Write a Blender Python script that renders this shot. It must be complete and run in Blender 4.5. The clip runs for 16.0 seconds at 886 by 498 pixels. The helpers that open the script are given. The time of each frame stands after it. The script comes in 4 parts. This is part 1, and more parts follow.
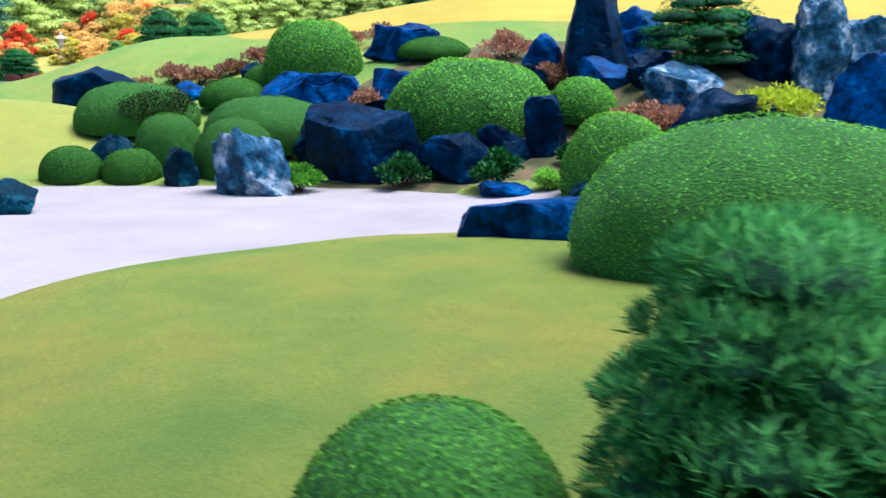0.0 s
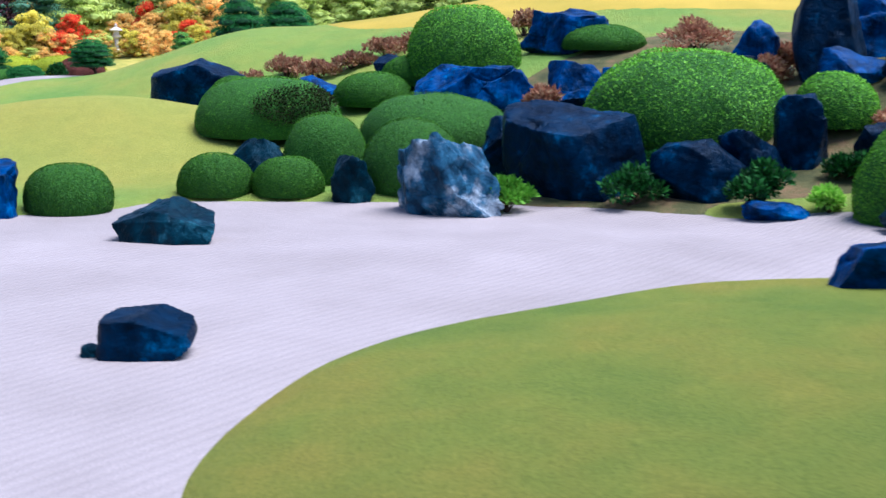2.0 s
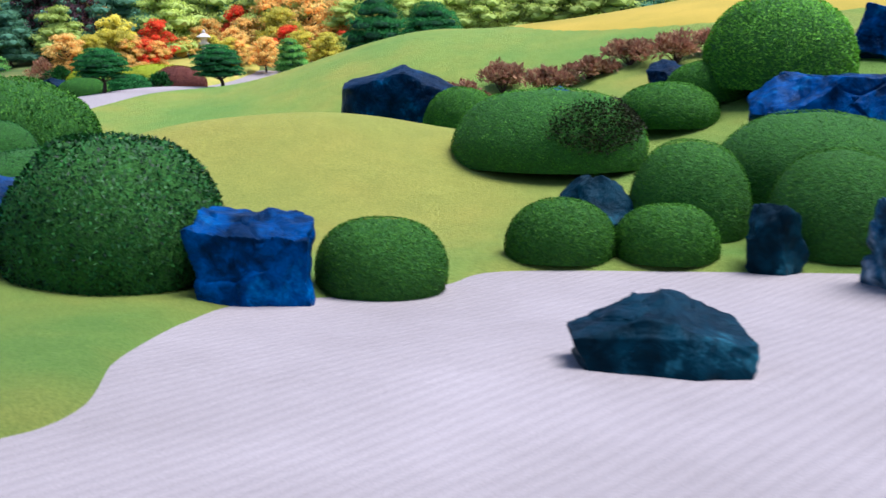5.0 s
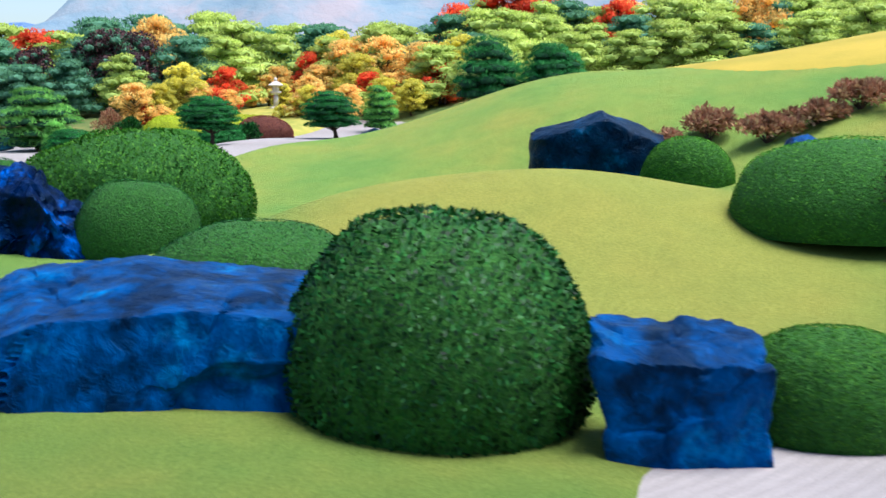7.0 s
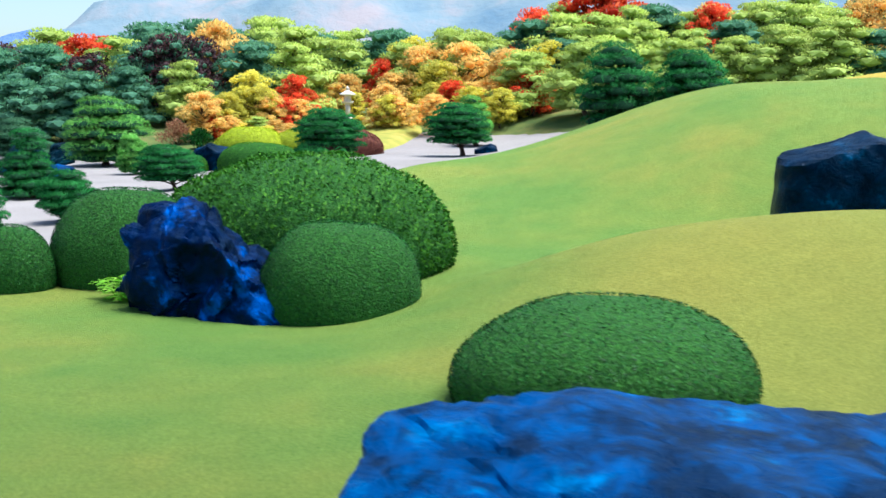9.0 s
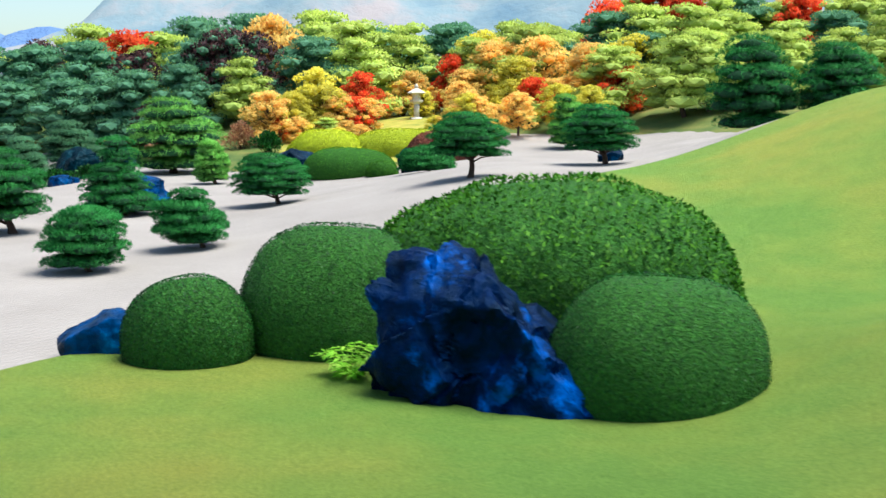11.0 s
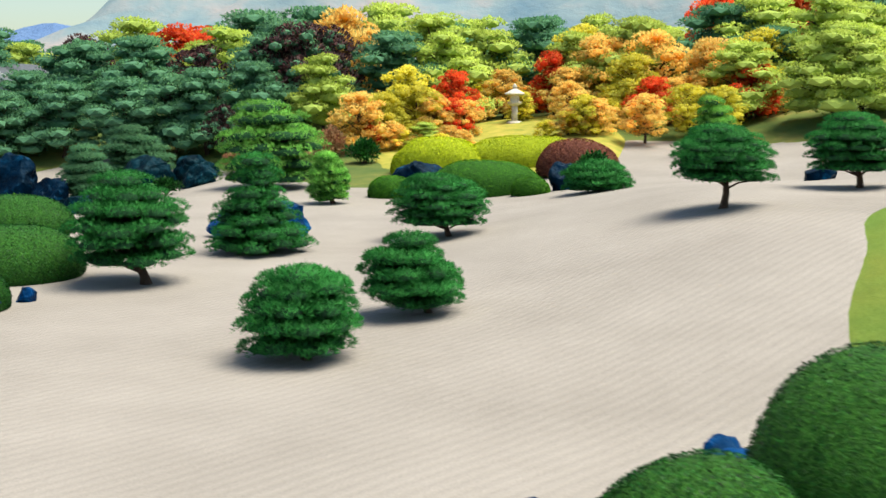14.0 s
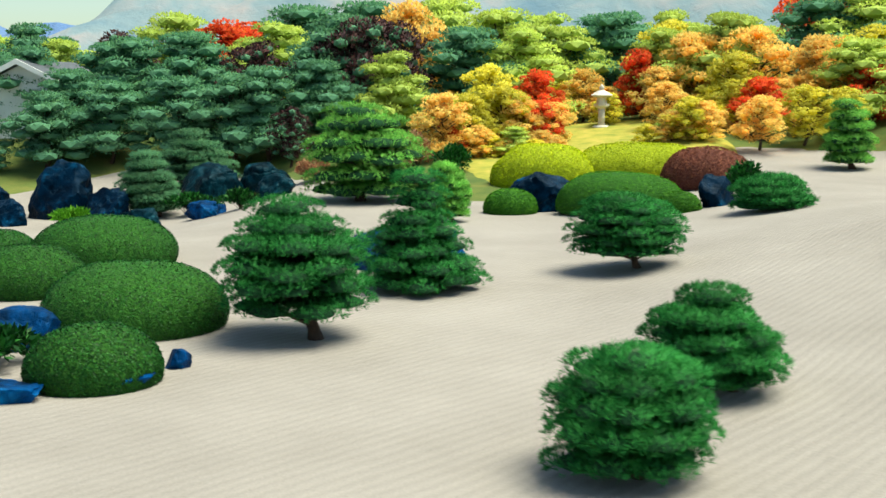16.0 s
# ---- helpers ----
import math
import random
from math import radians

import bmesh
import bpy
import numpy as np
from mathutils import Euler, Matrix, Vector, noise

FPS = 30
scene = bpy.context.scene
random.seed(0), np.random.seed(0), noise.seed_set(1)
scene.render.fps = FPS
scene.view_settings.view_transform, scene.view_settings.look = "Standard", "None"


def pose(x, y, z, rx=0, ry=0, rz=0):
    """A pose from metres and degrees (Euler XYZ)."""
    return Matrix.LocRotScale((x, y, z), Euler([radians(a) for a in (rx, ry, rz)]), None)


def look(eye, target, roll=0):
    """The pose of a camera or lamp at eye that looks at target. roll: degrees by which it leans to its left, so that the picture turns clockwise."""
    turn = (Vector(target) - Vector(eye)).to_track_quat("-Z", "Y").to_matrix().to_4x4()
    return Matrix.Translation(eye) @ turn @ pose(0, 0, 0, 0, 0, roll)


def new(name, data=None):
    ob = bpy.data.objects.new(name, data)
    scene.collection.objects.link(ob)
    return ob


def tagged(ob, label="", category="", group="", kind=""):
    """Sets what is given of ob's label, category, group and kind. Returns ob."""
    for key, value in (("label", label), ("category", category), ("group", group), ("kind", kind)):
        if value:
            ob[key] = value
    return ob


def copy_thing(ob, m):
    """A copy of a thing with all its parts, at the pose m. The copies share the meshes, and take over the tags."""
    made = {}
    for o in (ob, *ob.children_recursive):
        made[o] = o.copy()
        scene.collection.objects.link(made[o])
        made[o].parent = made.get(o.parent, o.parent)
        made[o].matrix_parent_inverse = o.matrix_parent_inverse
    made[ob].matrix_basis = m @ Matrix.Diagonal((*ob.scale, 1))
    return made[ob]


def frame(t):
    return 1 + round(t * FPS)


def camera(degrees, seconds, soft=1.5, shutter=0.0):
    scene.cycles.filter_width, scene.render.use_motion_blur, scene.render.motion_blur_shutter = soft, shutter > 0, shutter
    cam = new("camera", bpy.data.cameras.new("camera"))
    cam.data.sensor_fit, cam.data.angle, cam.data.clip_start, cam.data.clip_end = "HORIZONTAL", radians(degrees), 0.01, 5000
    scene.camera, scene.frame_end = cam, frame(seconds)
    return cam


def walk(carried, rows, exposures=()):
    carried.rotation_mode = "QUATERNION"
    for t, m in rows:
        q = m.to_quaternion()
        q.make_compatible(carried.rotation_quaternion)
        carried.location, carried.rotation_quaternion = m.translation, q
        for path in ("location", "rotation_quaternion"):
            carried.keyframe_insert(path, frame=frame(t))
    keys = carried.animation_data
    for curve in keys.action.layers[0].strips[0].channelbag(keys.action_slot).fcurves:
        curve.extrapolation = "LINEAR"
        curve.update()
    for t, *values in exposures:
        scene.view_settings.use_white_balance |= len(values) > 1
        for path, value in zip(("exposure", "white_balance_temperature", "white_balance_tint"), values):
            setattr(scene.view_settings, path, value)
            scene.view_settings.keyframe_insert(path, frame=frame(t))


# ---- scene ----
cam = camera(43.5, 16.0, soft=1.5, shutter=0.4)
METRES, EYE, TILT, LEAN, TURN = 52.0, 4.15, -11.3, 0.0, 0.0
ROWS = [
    (0.0, 0.0, 0.0, 0.0, 0.0, 0.0, -0.0),
    (0.5, -0.0255, 0.0258, 0.0034, 0.11, -0.08, -0.07),
    (1.0, -0.0501, 0.0528, 0.0069, 0.24, -0.22, -0.15),
    (1.5, -0.0739, 0.0801, 0.0108, 0.41, -0.19, -0.2),
    (2.0, -0.0967, 0.108, 0.015, 0.61, -0.16, -0.32),
    (2.5, -0.1191, 0.1359, 0.0193, 0.73, -0.23, -0.44),
    (3.0, -0.1417, 0.1633, 0.0233, 0.79, -0.41, -0.58),
    (3.5, -0.1651, 0.1906, 0.0272, 0.89, -0.58, -0.64),
    (6.0, -0.2811, 0.3117, 0.0445, 1.92, 1.82, -0.5),
    (6.5, -0.3038, 0.3342, 0.0481, 2.13, 2.47, -0.42),
    (7.0, -0.3269, 0.3586, 0.0528, 2.26, 2.93, -0.23),
    (7.5, -0.3485, 0.3807, 0.0576, 2.46, 3.16, -0.2),
    (8.0, -0.3709, 0.4047, 0.0627, 2.63, 3.08, -0.29),
    (8.5, -0.3923, 0.4268, 0.0679, 2.77, 3.13, -0.44),
    (9.0, -0.4125, 0.4493, 0.073, 2.88, 3.34, -0.56),
    (11.5, -0.5105, 0.5471, 0.0966, 3.24, 3.05, -0.26),
    (12.0, -0.5273, 0.5678, 0.1013, 3.23, 3.04, -0.34),
    (12.5, -0.5438, 0.5887, 0.106, 3.25, 2.92, -0.47),
    (13.0, -0.5596, 0.6069, 0.1104, 3.26, 2.81, -0.46),
    (13.5, -0.577, 0.6267, 0.1149, 3.3, 2.78, -0.45),
    (14.0, -0.5951, 0.6454, 0.1192, 3.3, 2.95, -0.38),
    (14.5, -0.6137, 0.6649, 0.1237, 3.31, 3.06, -0.37),
    (15.0, -0.6328, 0.684, 0.1283, 3.29, 3.05, -0.42),
    (15.5, -0.6521, 0.7055, 0.1324, 3.27, 2.96, -0.5),
    (16.0, -0.6714, 0.7269, 0.136, 3.29, 2.97, -0.51),
]
walk(cam, [(t, pose(0, 0, EYE, TILT, LEAN, TURN) @ pose(METRES * x, METRES * y, METRES * z, 90 + pitch, roll, yaw)) for t, x, y, z, yaw, pitch, roll in ROWS],
     exposures=[(0.0, 1.25, 5350, 18), (3.5, 0.8, 5350, 24), (6.5, 1.0, 5700, 14), (9.0, 1.12, 5650, 6), (11.5, 1.08, 6400, 2), (14.0, 0.9, 7100, 0), (16.0, 0.95, 7150, -8)])

# ---- light ----
SUN_ELEVATION, SUN_AZIMUTH = 70.0, 94.0
world = bpy.data.worlds.new("world")
scene.world = world
world.use_nodes = True
wn = world.node_tree
sky = wn.nodes.new("ShaderNodeTexSky")
sky.sky_type = "NISHITA"
sky.sun_disc = False
sky.sun_elevation, sky.sun_rotation = radians(SUN_ELEVATION), radians(SUN_AZIMUTH)
sky.air_density, sky.dust_density, sky.ozone_density = 1.0, 1.2, 1.5
wn.nodes["Background"].inputs["Strength"].default_value = 0.09
wn.links.new(sky.outputs[0], wn.nodes["Background"].inputs["Color"])
sun = new("sun", bpy.data.lights.new("sun", "SUN"))
sun.data.energy, sun.data.angle, sun.data.color = 3.5, radians(38.0), (1.0, 0.94, 0.85)
sa, se = radians(SUN_AZIMUTH), radians(SUN_ELEVATION)
sun.matrix_world = look((0, 0, 60), (-30 * math.sin(sa) * math.cos(se), -30 * math.cos(sa) * math.cos(se), 60 - 30 * math.sin(se)))


# ---- materials ----
def mat(name, rough=0.7, spec=0.3):
    m = bpy.data.materials.new(name)
    m.use_nodes = True
    b = m.node_tree.nodes["Principled BSDF"]
    b.inputs["Roughness"].default_value = rough
    b.inputs["Specular IOR Level"].default_value = spec
    return m, m.node_tree, b


def node(tree, kind, **values):
    n = tree.nodes.new(kind)
    for key, value in values.items():
        n.inputs[key.replace("_", " ")].default_value = value
    return n


def ramp(tree, source, stops):
    r = tree.nodes.new("ShaderNodeValToRGB")
    while len(r.color_ramp.elements) < len(stops):
        r.color_ramp.elements.new(0.5)
    for e, (p, c) in zip(r.color_ramp.elements, stops):
        e.position, e.color = p, (*c, 1)
    tree.links.new(source, r.inputs[0])
    return r.outputs[0]


def mix(tree, mode, fac, a, b):
    n = tree.nodes.new("ShaderNodeMix")
    n.data_type, n.blend_type = "RGBA", mode
    for slot, v in ((0, fac), (6, a), (7, b)):
        if hasattr(v, "links"):
            tree.links.new(v, n.inputs[slot])
        else:
            n.inputs[slot].default_value = v if slot == 0 else (*v, 1)
    return n.outputs[2]


def coords(tree, scale=(1, 1, 1), source="Object"):
    tc = tree.nodes.new("ShaderNodeTexCoord")
    mp = tree.nodes.new("ShaderNodeMapping")
    mp.inputs["Scale"].default_value = scale
    tree.links.new(tc.outputs[source], mp.inputs[0])
    return mp.outputs[0]


def noise_tex(tree, vec, scale, detail=4.0, rough=0.6):
    n = node(tree, "ShaderNodeTexNoise", Scale=scale, Detail=detail, Roughness=rough)
    tree.links.new(vec, n.inputs["Vector"])
    return n.outputs[0]


def bump(tree, bsdf, height, strength, distance, before=None):
    n = node(tree, "ShaderNodeBump", Strength=strength, Distance=distance)
    tree.links.new(height, n.inputs["Height"])
    if before:
        tree.links.new(before, n.inputs["Normal"])
    tree.links.new(n.outputs[0], bsdf.inputs["Normal"])
    return n.outputs[0]


def leaf_material(name, dark, light, tip, through_light=0.25, rough=0.55, gloss=0.12):
    """Leaves that vary from leaf to leaf and from plant to plant, and let some light through."""
    m, t, b = mat(name, rough, gloss)
    geo, info = t.nodes.new("ShaderNodeNewGeometry"), t.nodes.new("ShaderNodeObjectInfo")
    c = ramp(t, geo.outputs["Random Per Island"], [(0.0, dark), (0.55, light), (1.0, tip)])
    patch = ramp(t, noise_tex(t, coords(t), 2.2, 5), [(0.3, (0.6, 0.66, 0.6)), (0.7, (1.15, 1.1, 1.0))])
    c = mix(t, "MULTIPLY", 1.0, c, patch)
    hsv = t.nodes.new("ShaderNodeHueSaturation")
    span = node(t, "ShaderNodeMapRange", **{"To_Min": 0.78, "To_Max": 1.22})
    t.links.new(info.outputs["Random"], span.inputs[0])
    t.links.new(span.outputs[0], hsv.inputs["Value"])
    t.links.new(c, hsv.inputs["Color"])
    t.links.new(hsv.outputs[0], b.inputs["Base Color"])
    tr = t.nodes.new("ShaderNodeBsdfTranslucent")
    t.links.new(hsv.outputs[0], tr.inputs[0])
    ms = t.nodes.new("ShaderNodeMixShader")
    ms.inputs[0].default_value = through_light
    t.links.new(b.outputs[0], ms.inputs[1])
    t.links.new(tr.outputs[0], ms.inputs[2])
    t.links.new(ms.outputs[0], t.nodes["Material Output"].inputs[0])
    return m


def plain_material(name, stops, scale=3.0, rough=0.8, bumps=((12.0, 0.4, 0.03),), spec=0.3, stretch=(1, 1, 1)):
    m, t, b = mat(name, rough, spec)
    v = coords(t, stretch)
    t.links.new(ramp(t, noise_tex(t, v, scale, 6), stops), b.inputs["Base Color"])
    last = None
    for s, k, d in bumps:
        last = bump(t, b, noise_tex(t, v, s, 5), k, d, last)
    return m


AZALEA = leaf_material("azalea_leaves", (0.02, 0.1, 0.008), (0.06, 0.215, 0.017), (0.12, 0.33, 0.03))
AZALEA_BRIGHT = leaf_material("bright_azalea_leaves", (0.09, 0.31, 0.02), (0.14, 0.42, 0.03), (0.2, 0.5, 0.045))
AZALEA_DEEP = leaf_material("deep_green_leaves", (0.002, 0.02, 0.005), (0.013, 0.1, 0.017), (0.045, 0.23, 0.04), 0.15, 0.48, 0.18)
AZALEA_YELLOW = leaf_material("yellow_green_leaves", (0.3, 0.4, 0.01), (0.55, 0.66, 0.02), (0.72, 0.76, 0.05))
AZALEA_PURPLE = leaf_material("wine_red_leaves", (0.12, 0.03, 0.03), (0.26, 0.09, 0.06), (0.42, 0.16, 0.1))
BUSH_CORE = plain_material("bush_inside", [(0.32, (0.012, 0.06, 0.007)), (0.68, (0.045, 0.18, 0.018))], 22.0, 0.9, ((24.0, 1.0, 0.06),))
NEEDLE = leaf_material("pine_needles", (0.014, 0.115, 0.032), (0.032, 0.235, 0.055), (0.075, 0.37, 0.09), 0.3)
NEEDLE_NEAR = leaf_material("soft_pine_needles", (0.014, 0.11, 0.03), (0.045, 0.24, 0.05), (0.14, 0.44, 0.1), 0.3)
# paler, bluer than the garden needles: distance haze is put into the colour
NEEDLE_HAZE = leaf_material("hazy_pine_needles", (0.08, 0.22, 0.14), (0.11, 0.29, 0.165), (0.17, 0.37, 0.18), 0.45)
# lit copy of the far needles: sunlight is put into the yellow-green
NEEDLE_SUN = leaf_material("sun_painted_needles", (0.44, 0.56, 0.11), (0.54, 0.67, 0.14), (0.66, 0.78, 0.2), 0.45)
NEEDLE_BRIGHT = leaf_material("fresh_pine_needles", (0.08, 0.33, 0.06), (0.2, 0.58, 0.1), (0.42, 0.78, 0.2), 0.4)
MAPLE_RED = leaf_material("red_maple_leaves", (0.75, 0.05, 0.02), (0.9, 0.1, 0.035), (0.96, 0.22, 0.06), 0.5)
MAPLE_ORANGE = leaf_material("orange_maple_leaves", (0.95, 0.5, 0.12), (0.97, 0.64, 0.18), (0.98, 0.78, 0.28), 0.5)
MAPLE_YELLOW = leaf_material("yellow_autumn_leaves", (0.76, 0.66, 0.06), (0.88, 0.78, 0.1), (0.94, 0.86, 0.2), 0.5)
MAPLE_DARK = leaf_material("dark_purple_leaves", (0.02, 0.012, 0.02), (0.06, 0.03, 0.04), (0.12, 0.05, 0.05), 0.2)
TWIG_RED = leaf_material("reddish_twig_leaves", (0.26, 0.1, 0.06), (0.45, 0.22, 0.14), (0.58, 0.4, 0.22), 0.35)
HERB = leaf_material("fresh_herb_leaves", (0.18, 0.5, 0.03), (0.32, 0.66, 0.06), (0.5, 0.78, 0.14), 0.35)
# darker than the needles: shade inside the pads is put into the colour
PINE_SHADE = plain_material("pine_inner_shade", [(0.35, (0.005, 0.035, 0.012)), (0.7, (0.015, 0.085, 0.028))], 14.0, 0.95, ((20.0, 1.0, 0.05),))
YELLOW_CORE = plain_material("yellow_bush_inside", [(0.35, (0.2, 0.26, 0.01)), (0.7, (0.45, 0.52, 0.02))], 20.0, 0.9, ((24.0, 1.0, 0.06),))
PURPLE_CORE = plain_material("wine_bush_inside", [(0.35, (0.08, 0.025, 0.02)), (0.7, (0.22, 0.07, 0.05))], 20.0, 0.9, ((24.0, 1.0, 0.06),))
# brighter copy for the sunlit crowns, with the light in its colour
FAR_CORE_SUN = plain_material("sun_painted_crown_inside", [(0.3, (0.28, 0.38, 0.08)), (0.7, (0.46, 0.58, 0.13))], 2.0, 0.95, ())
# same haze-tinted tone as the far needles, inside the crowns
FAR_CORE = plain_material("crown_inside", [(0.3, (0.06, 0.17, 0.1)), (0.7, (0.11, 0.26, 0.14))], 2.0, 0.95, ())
BARK = plain_material("pine_bark", [(0.3, (0.02, 0.014, 0.012)), (0.7, (0.1, 0.06, 0.04))], 9.0, 0.9, ((22.0, 0.9, 0.04),), stretch=(1, 1, 0.35))
STONE_PALE = plain_material("pale_stone", [(0.35, (0.5, 0.47, 0.42)), (0.7, (0.75, 0.72, 0.66))], 4.0, 0.85)
PLASTER = plain_material("white_plaster", [(0.3, (0.7, 0.7, 0.7)), (0.7, (0.8, 0.8, 0.8))], 1.0, 0.8)
ROOF_TILE = plain_material("grey_roof_tile", [(0.3, (0.06, 0.07, 0.09)), (0.7, (0.14, 0.15, 0.18))], 5.0, 0.6)


def rock_material(name, deep, body, pale, rough=0.5, pale_from=0.62, sheen=(0.12, 0.5, 1.0)):
    m, t, b = mat(name, rough, 0.18)
    b.inputs["Specular Tint"].default_value = (*sheen, 1)
    v = coords(t)
    big = noise_tex(t, v, 1.3, 7, 0.65)
    c = ramp(t, big, [(0.4, deep), (0.5, body), (pale_from - 0.03, body), (pale_from + 0.07, pale)])
    vein = node(t, "ShaderNodeTexNoise", Scale=3.2, Detail=8.0, Roughness=0.65, Distortion=0.5)
    t.links.new(coords(t, (1.15, 1.15, 1.0)), vein.inputs["Vector"])
    c = mix(t, "MULTIPLY", 0.65, c, ramp(t, vein.outputs[0], [(0.4, (0.1, 0.11, 0.14)), (0.52, (0.7, 0.72, 0.75)), (0.66, (1.4, 1.35, 1.3))]))
    bend = t.nodes.new("ShaderNodeVectorMath")
    bend.operation = "MULTIPLY_ADD"
    warp = node(t, "ShaderNodeTexNoise", Scale=2.0, Detail=4.0)
    t.links.new(v, warp.inputs["Vector"])
    t.links.new(warp.outputs[1], bend.inputs[0])
    bend.inputs[1].default_value = (0.7, 0.7, 0.7)
    t.links.new(v, bend.inputs[2])
    crack = node(t, "ShaderNodeTexVoronoi", Scale=1.5)
    crack.feature = "DISTANCE_TO_EDGE"
    t.links.new(bend.outputs[0], crack.inputs["Vector"])
    lines = ramp(t, crack.outputs["Distance"], [(0.0, (0.12, 0.12, 0.14)), (0.035, (1, 1, 1))])
    c = mix(t, "MULTIPLY", 0.25, c, lines)
    t.links.new(c, b.inputs["Base Color"])
    t.links.new(ramp(t, vein.outputs[0], [(0.3, (0.28,) * 3), (0.7, (0.5,) * 3)]), b.inputs["Roughness"])
    n1 = bump(t, b, vein.outputs[0], 0.55, 0.14)
    n2 = bump(t, b, crack.outputs["Distance"], 0.12, 0.1, n1)
    bump(t, b, noise_tex(t, v, 18.0, 6, 0.75), 0.3, 0.03, n2)
    return m


ROCK_BLUE = rock_material("blue_slate_rock", (0.0005, 0.013, 0.05), (0.0009, 0.052, 0.195), (0.006, 0.16, 0.42), 0.42, 0.6, (0.08, 0.45, 1.0))
# blue highlights on this dark rock are painted as bright patches
ROCK_DEEP = rock_material("deep_blue_rock", (0.0001, 0.002, 0.01), (0.0003, 0.009, 0.055), (0.002, 0.11, 0.55), 0.34, 0.57, (0.06, 0.4, 1.0))
ROCK_DARK = rock_material("dark_slate_rock", (0.0003, 0.004, 0.012), (0.0006, 0.013, 0.036), (0.004, 0.08, 0.19), 0.42, 0.6, (0.06, 0.35, 0.75))
ROCK_TEAL = rock_material("teal_grey_rock", (0.0006, 0.007, 0.012), (0.002, 0.024, 0.038), (0.03, 0.16, 0.21), 0.45, 0.6, (0.12, 0.5, 0.75))
ROCK_PALE = rock_material("pale_blue_grey_rock", (0.004, 0.03, 0.06), (0.03, 0.12, 0.2), (0.36, 0.44, 0.49), 0.55, 0.54, (0.4, 0.7, 1.0))

# raked white gravel
SAND, st, sb = mat("raked_white_gravel", 0.95, 0.15)
sv = coords(st)
grain = noise_tex(st, sv, 30.0, 7, 0.85)
sc = ramp(st, noise_tex(st, sv, 0.35, 5), [(0.3, (0.29, 0.26, 0.245)), (0.7, (0.36, 0.325, 0.31))])
sc = mix(st, "MULTIPLY", 0.6, sc, ramp(st, grain, [(0.32, (0.6,) * 3), (0.68, (1.22,) * 3)]))
rake = node(st, "ShaderNodeTexWave", Scale=1.9, Distortion=9.0, Detail=1.0)
rake.inputs["Detail Scale"].default_value = 0.12
rake.bands_direction = "Y"
rv = coords(st, (0.9, 1, 1))
rv.node.inputs["Rotation"].default_value = (0, 0, radians(-52))
st.links.new(rv, rake.inputs["Vector"])
sc = mix(st, "MULTIPLY", 0.34, sc, ramp(st, rake.outputs[0], [(0.1, (0.84,) * 3), (0.6, (1.03,) * 3)]))
st.links.new(sc, sb.inputs["Base Color"])
rb = bump(st, sb, rake.outputs[0], 0.26, 0.03)
bump(st, sb, grain, 0.5, 0.015, rb)

# mown lawns: olive in front, greener behind, the mound's lit side painted yellow
def lawn_material(name, tones, lit_side=None):
    m, t, b = mat(name, 0.85, 0.15)
    v = coords(t)
    c = ramp(t, noise_tex(t, v, 0.22, 4), list(zip((0.36, 0.5, 0.66), tones)))
    if lit_side:
        cx, cy, rx, ry, tone = lit_side
        mp = t.nodes.new("ShaderNodeMapping")
        mp.inputs["Location"].default_value = (-cx / rx, -cy / ry, 0)
        mp.inputs["Scale"].default_value = (1 / rx, 1 / ry, 0)
        t.links.new(v, mp.inputs[0])
        g = t.nodes.new("ShaderNodeTexGradient")
        g.gradient_type = "SPHERICAL"
        t.links.new(mp.outputs[0], g.inputs[0])
        c = mix(t, "MIX", ramp(t, g.outputs[1], [(0.0, (0, 0, 0)), (0.4, (0.6,) * 3)]), c, tone)
    blade = noise_tex(t, v, 22.0, 7, 0.85)
    c = mix(t, "MULTIPLY", 1.0, c, ramp(t, blade, [(0.32, (0.55, 0.62, 0.46)), (0.68, (1.27, 1.22, 1.18))]))
    c = mix(t, "MULTIPLY", 0.5, c, ramp(t, noise_tex(t, v, 1.6, 4), [(0.3, (0.82, 0.86, 0.8)), (0.7, (1.1, 1.06, 1.0))]))
    t.links.new(c, b.inputs["Base Color"])
    bump(t, b, blade, 1.0, 0.05)
    return m


LAWN_OLIVE = lawn_material("olive_mown_lawn", ((0.15, 0.235, 0.04), (0.22, 0.27, 0.045), (0.3, 0.275, 0.05)))
LAWN = lawn_material("mown_lawn", ((0.165, 0.295, 0.06), (0.225, 0.315, 0.063), (0.3, 0.32, 0.066)), (-15.4, 37.2, 6.2, 5.8, (0.4, 0.36, 0.075)))

FOREST_FLOOR = plain_material("mossy_forest_floor", [(0.3, (0.05, 0.1, 0.025)), (0.55, (0.12, 0.15, 0.035)), (0.75, (0.24, 0.2, 0.06))], 0.5, 0.95)
# mountain colours are lightened and blued to hold the distance haze
MOUNTAIN = plain_material("hazy_wooded_mountain", [(0.3, (0.13, 0.21, 0.28)), (0.5, (0.2, 0.27, 0.31)), (0.7, (0.33, 0.3, 0.31))], 0.03, 1.0, ((0.12, 0.45, 3.0),), 0.0)
MOUNTAIN_FAR = plain_material("hazy_blue_mountain", [(0.3, (0.11, 0.19, 0.38)), (0.7, (0.16, 0.25, 0.43))], 0.02, 1.0, ((0.08, 1.0, 6.0),), 0.0)


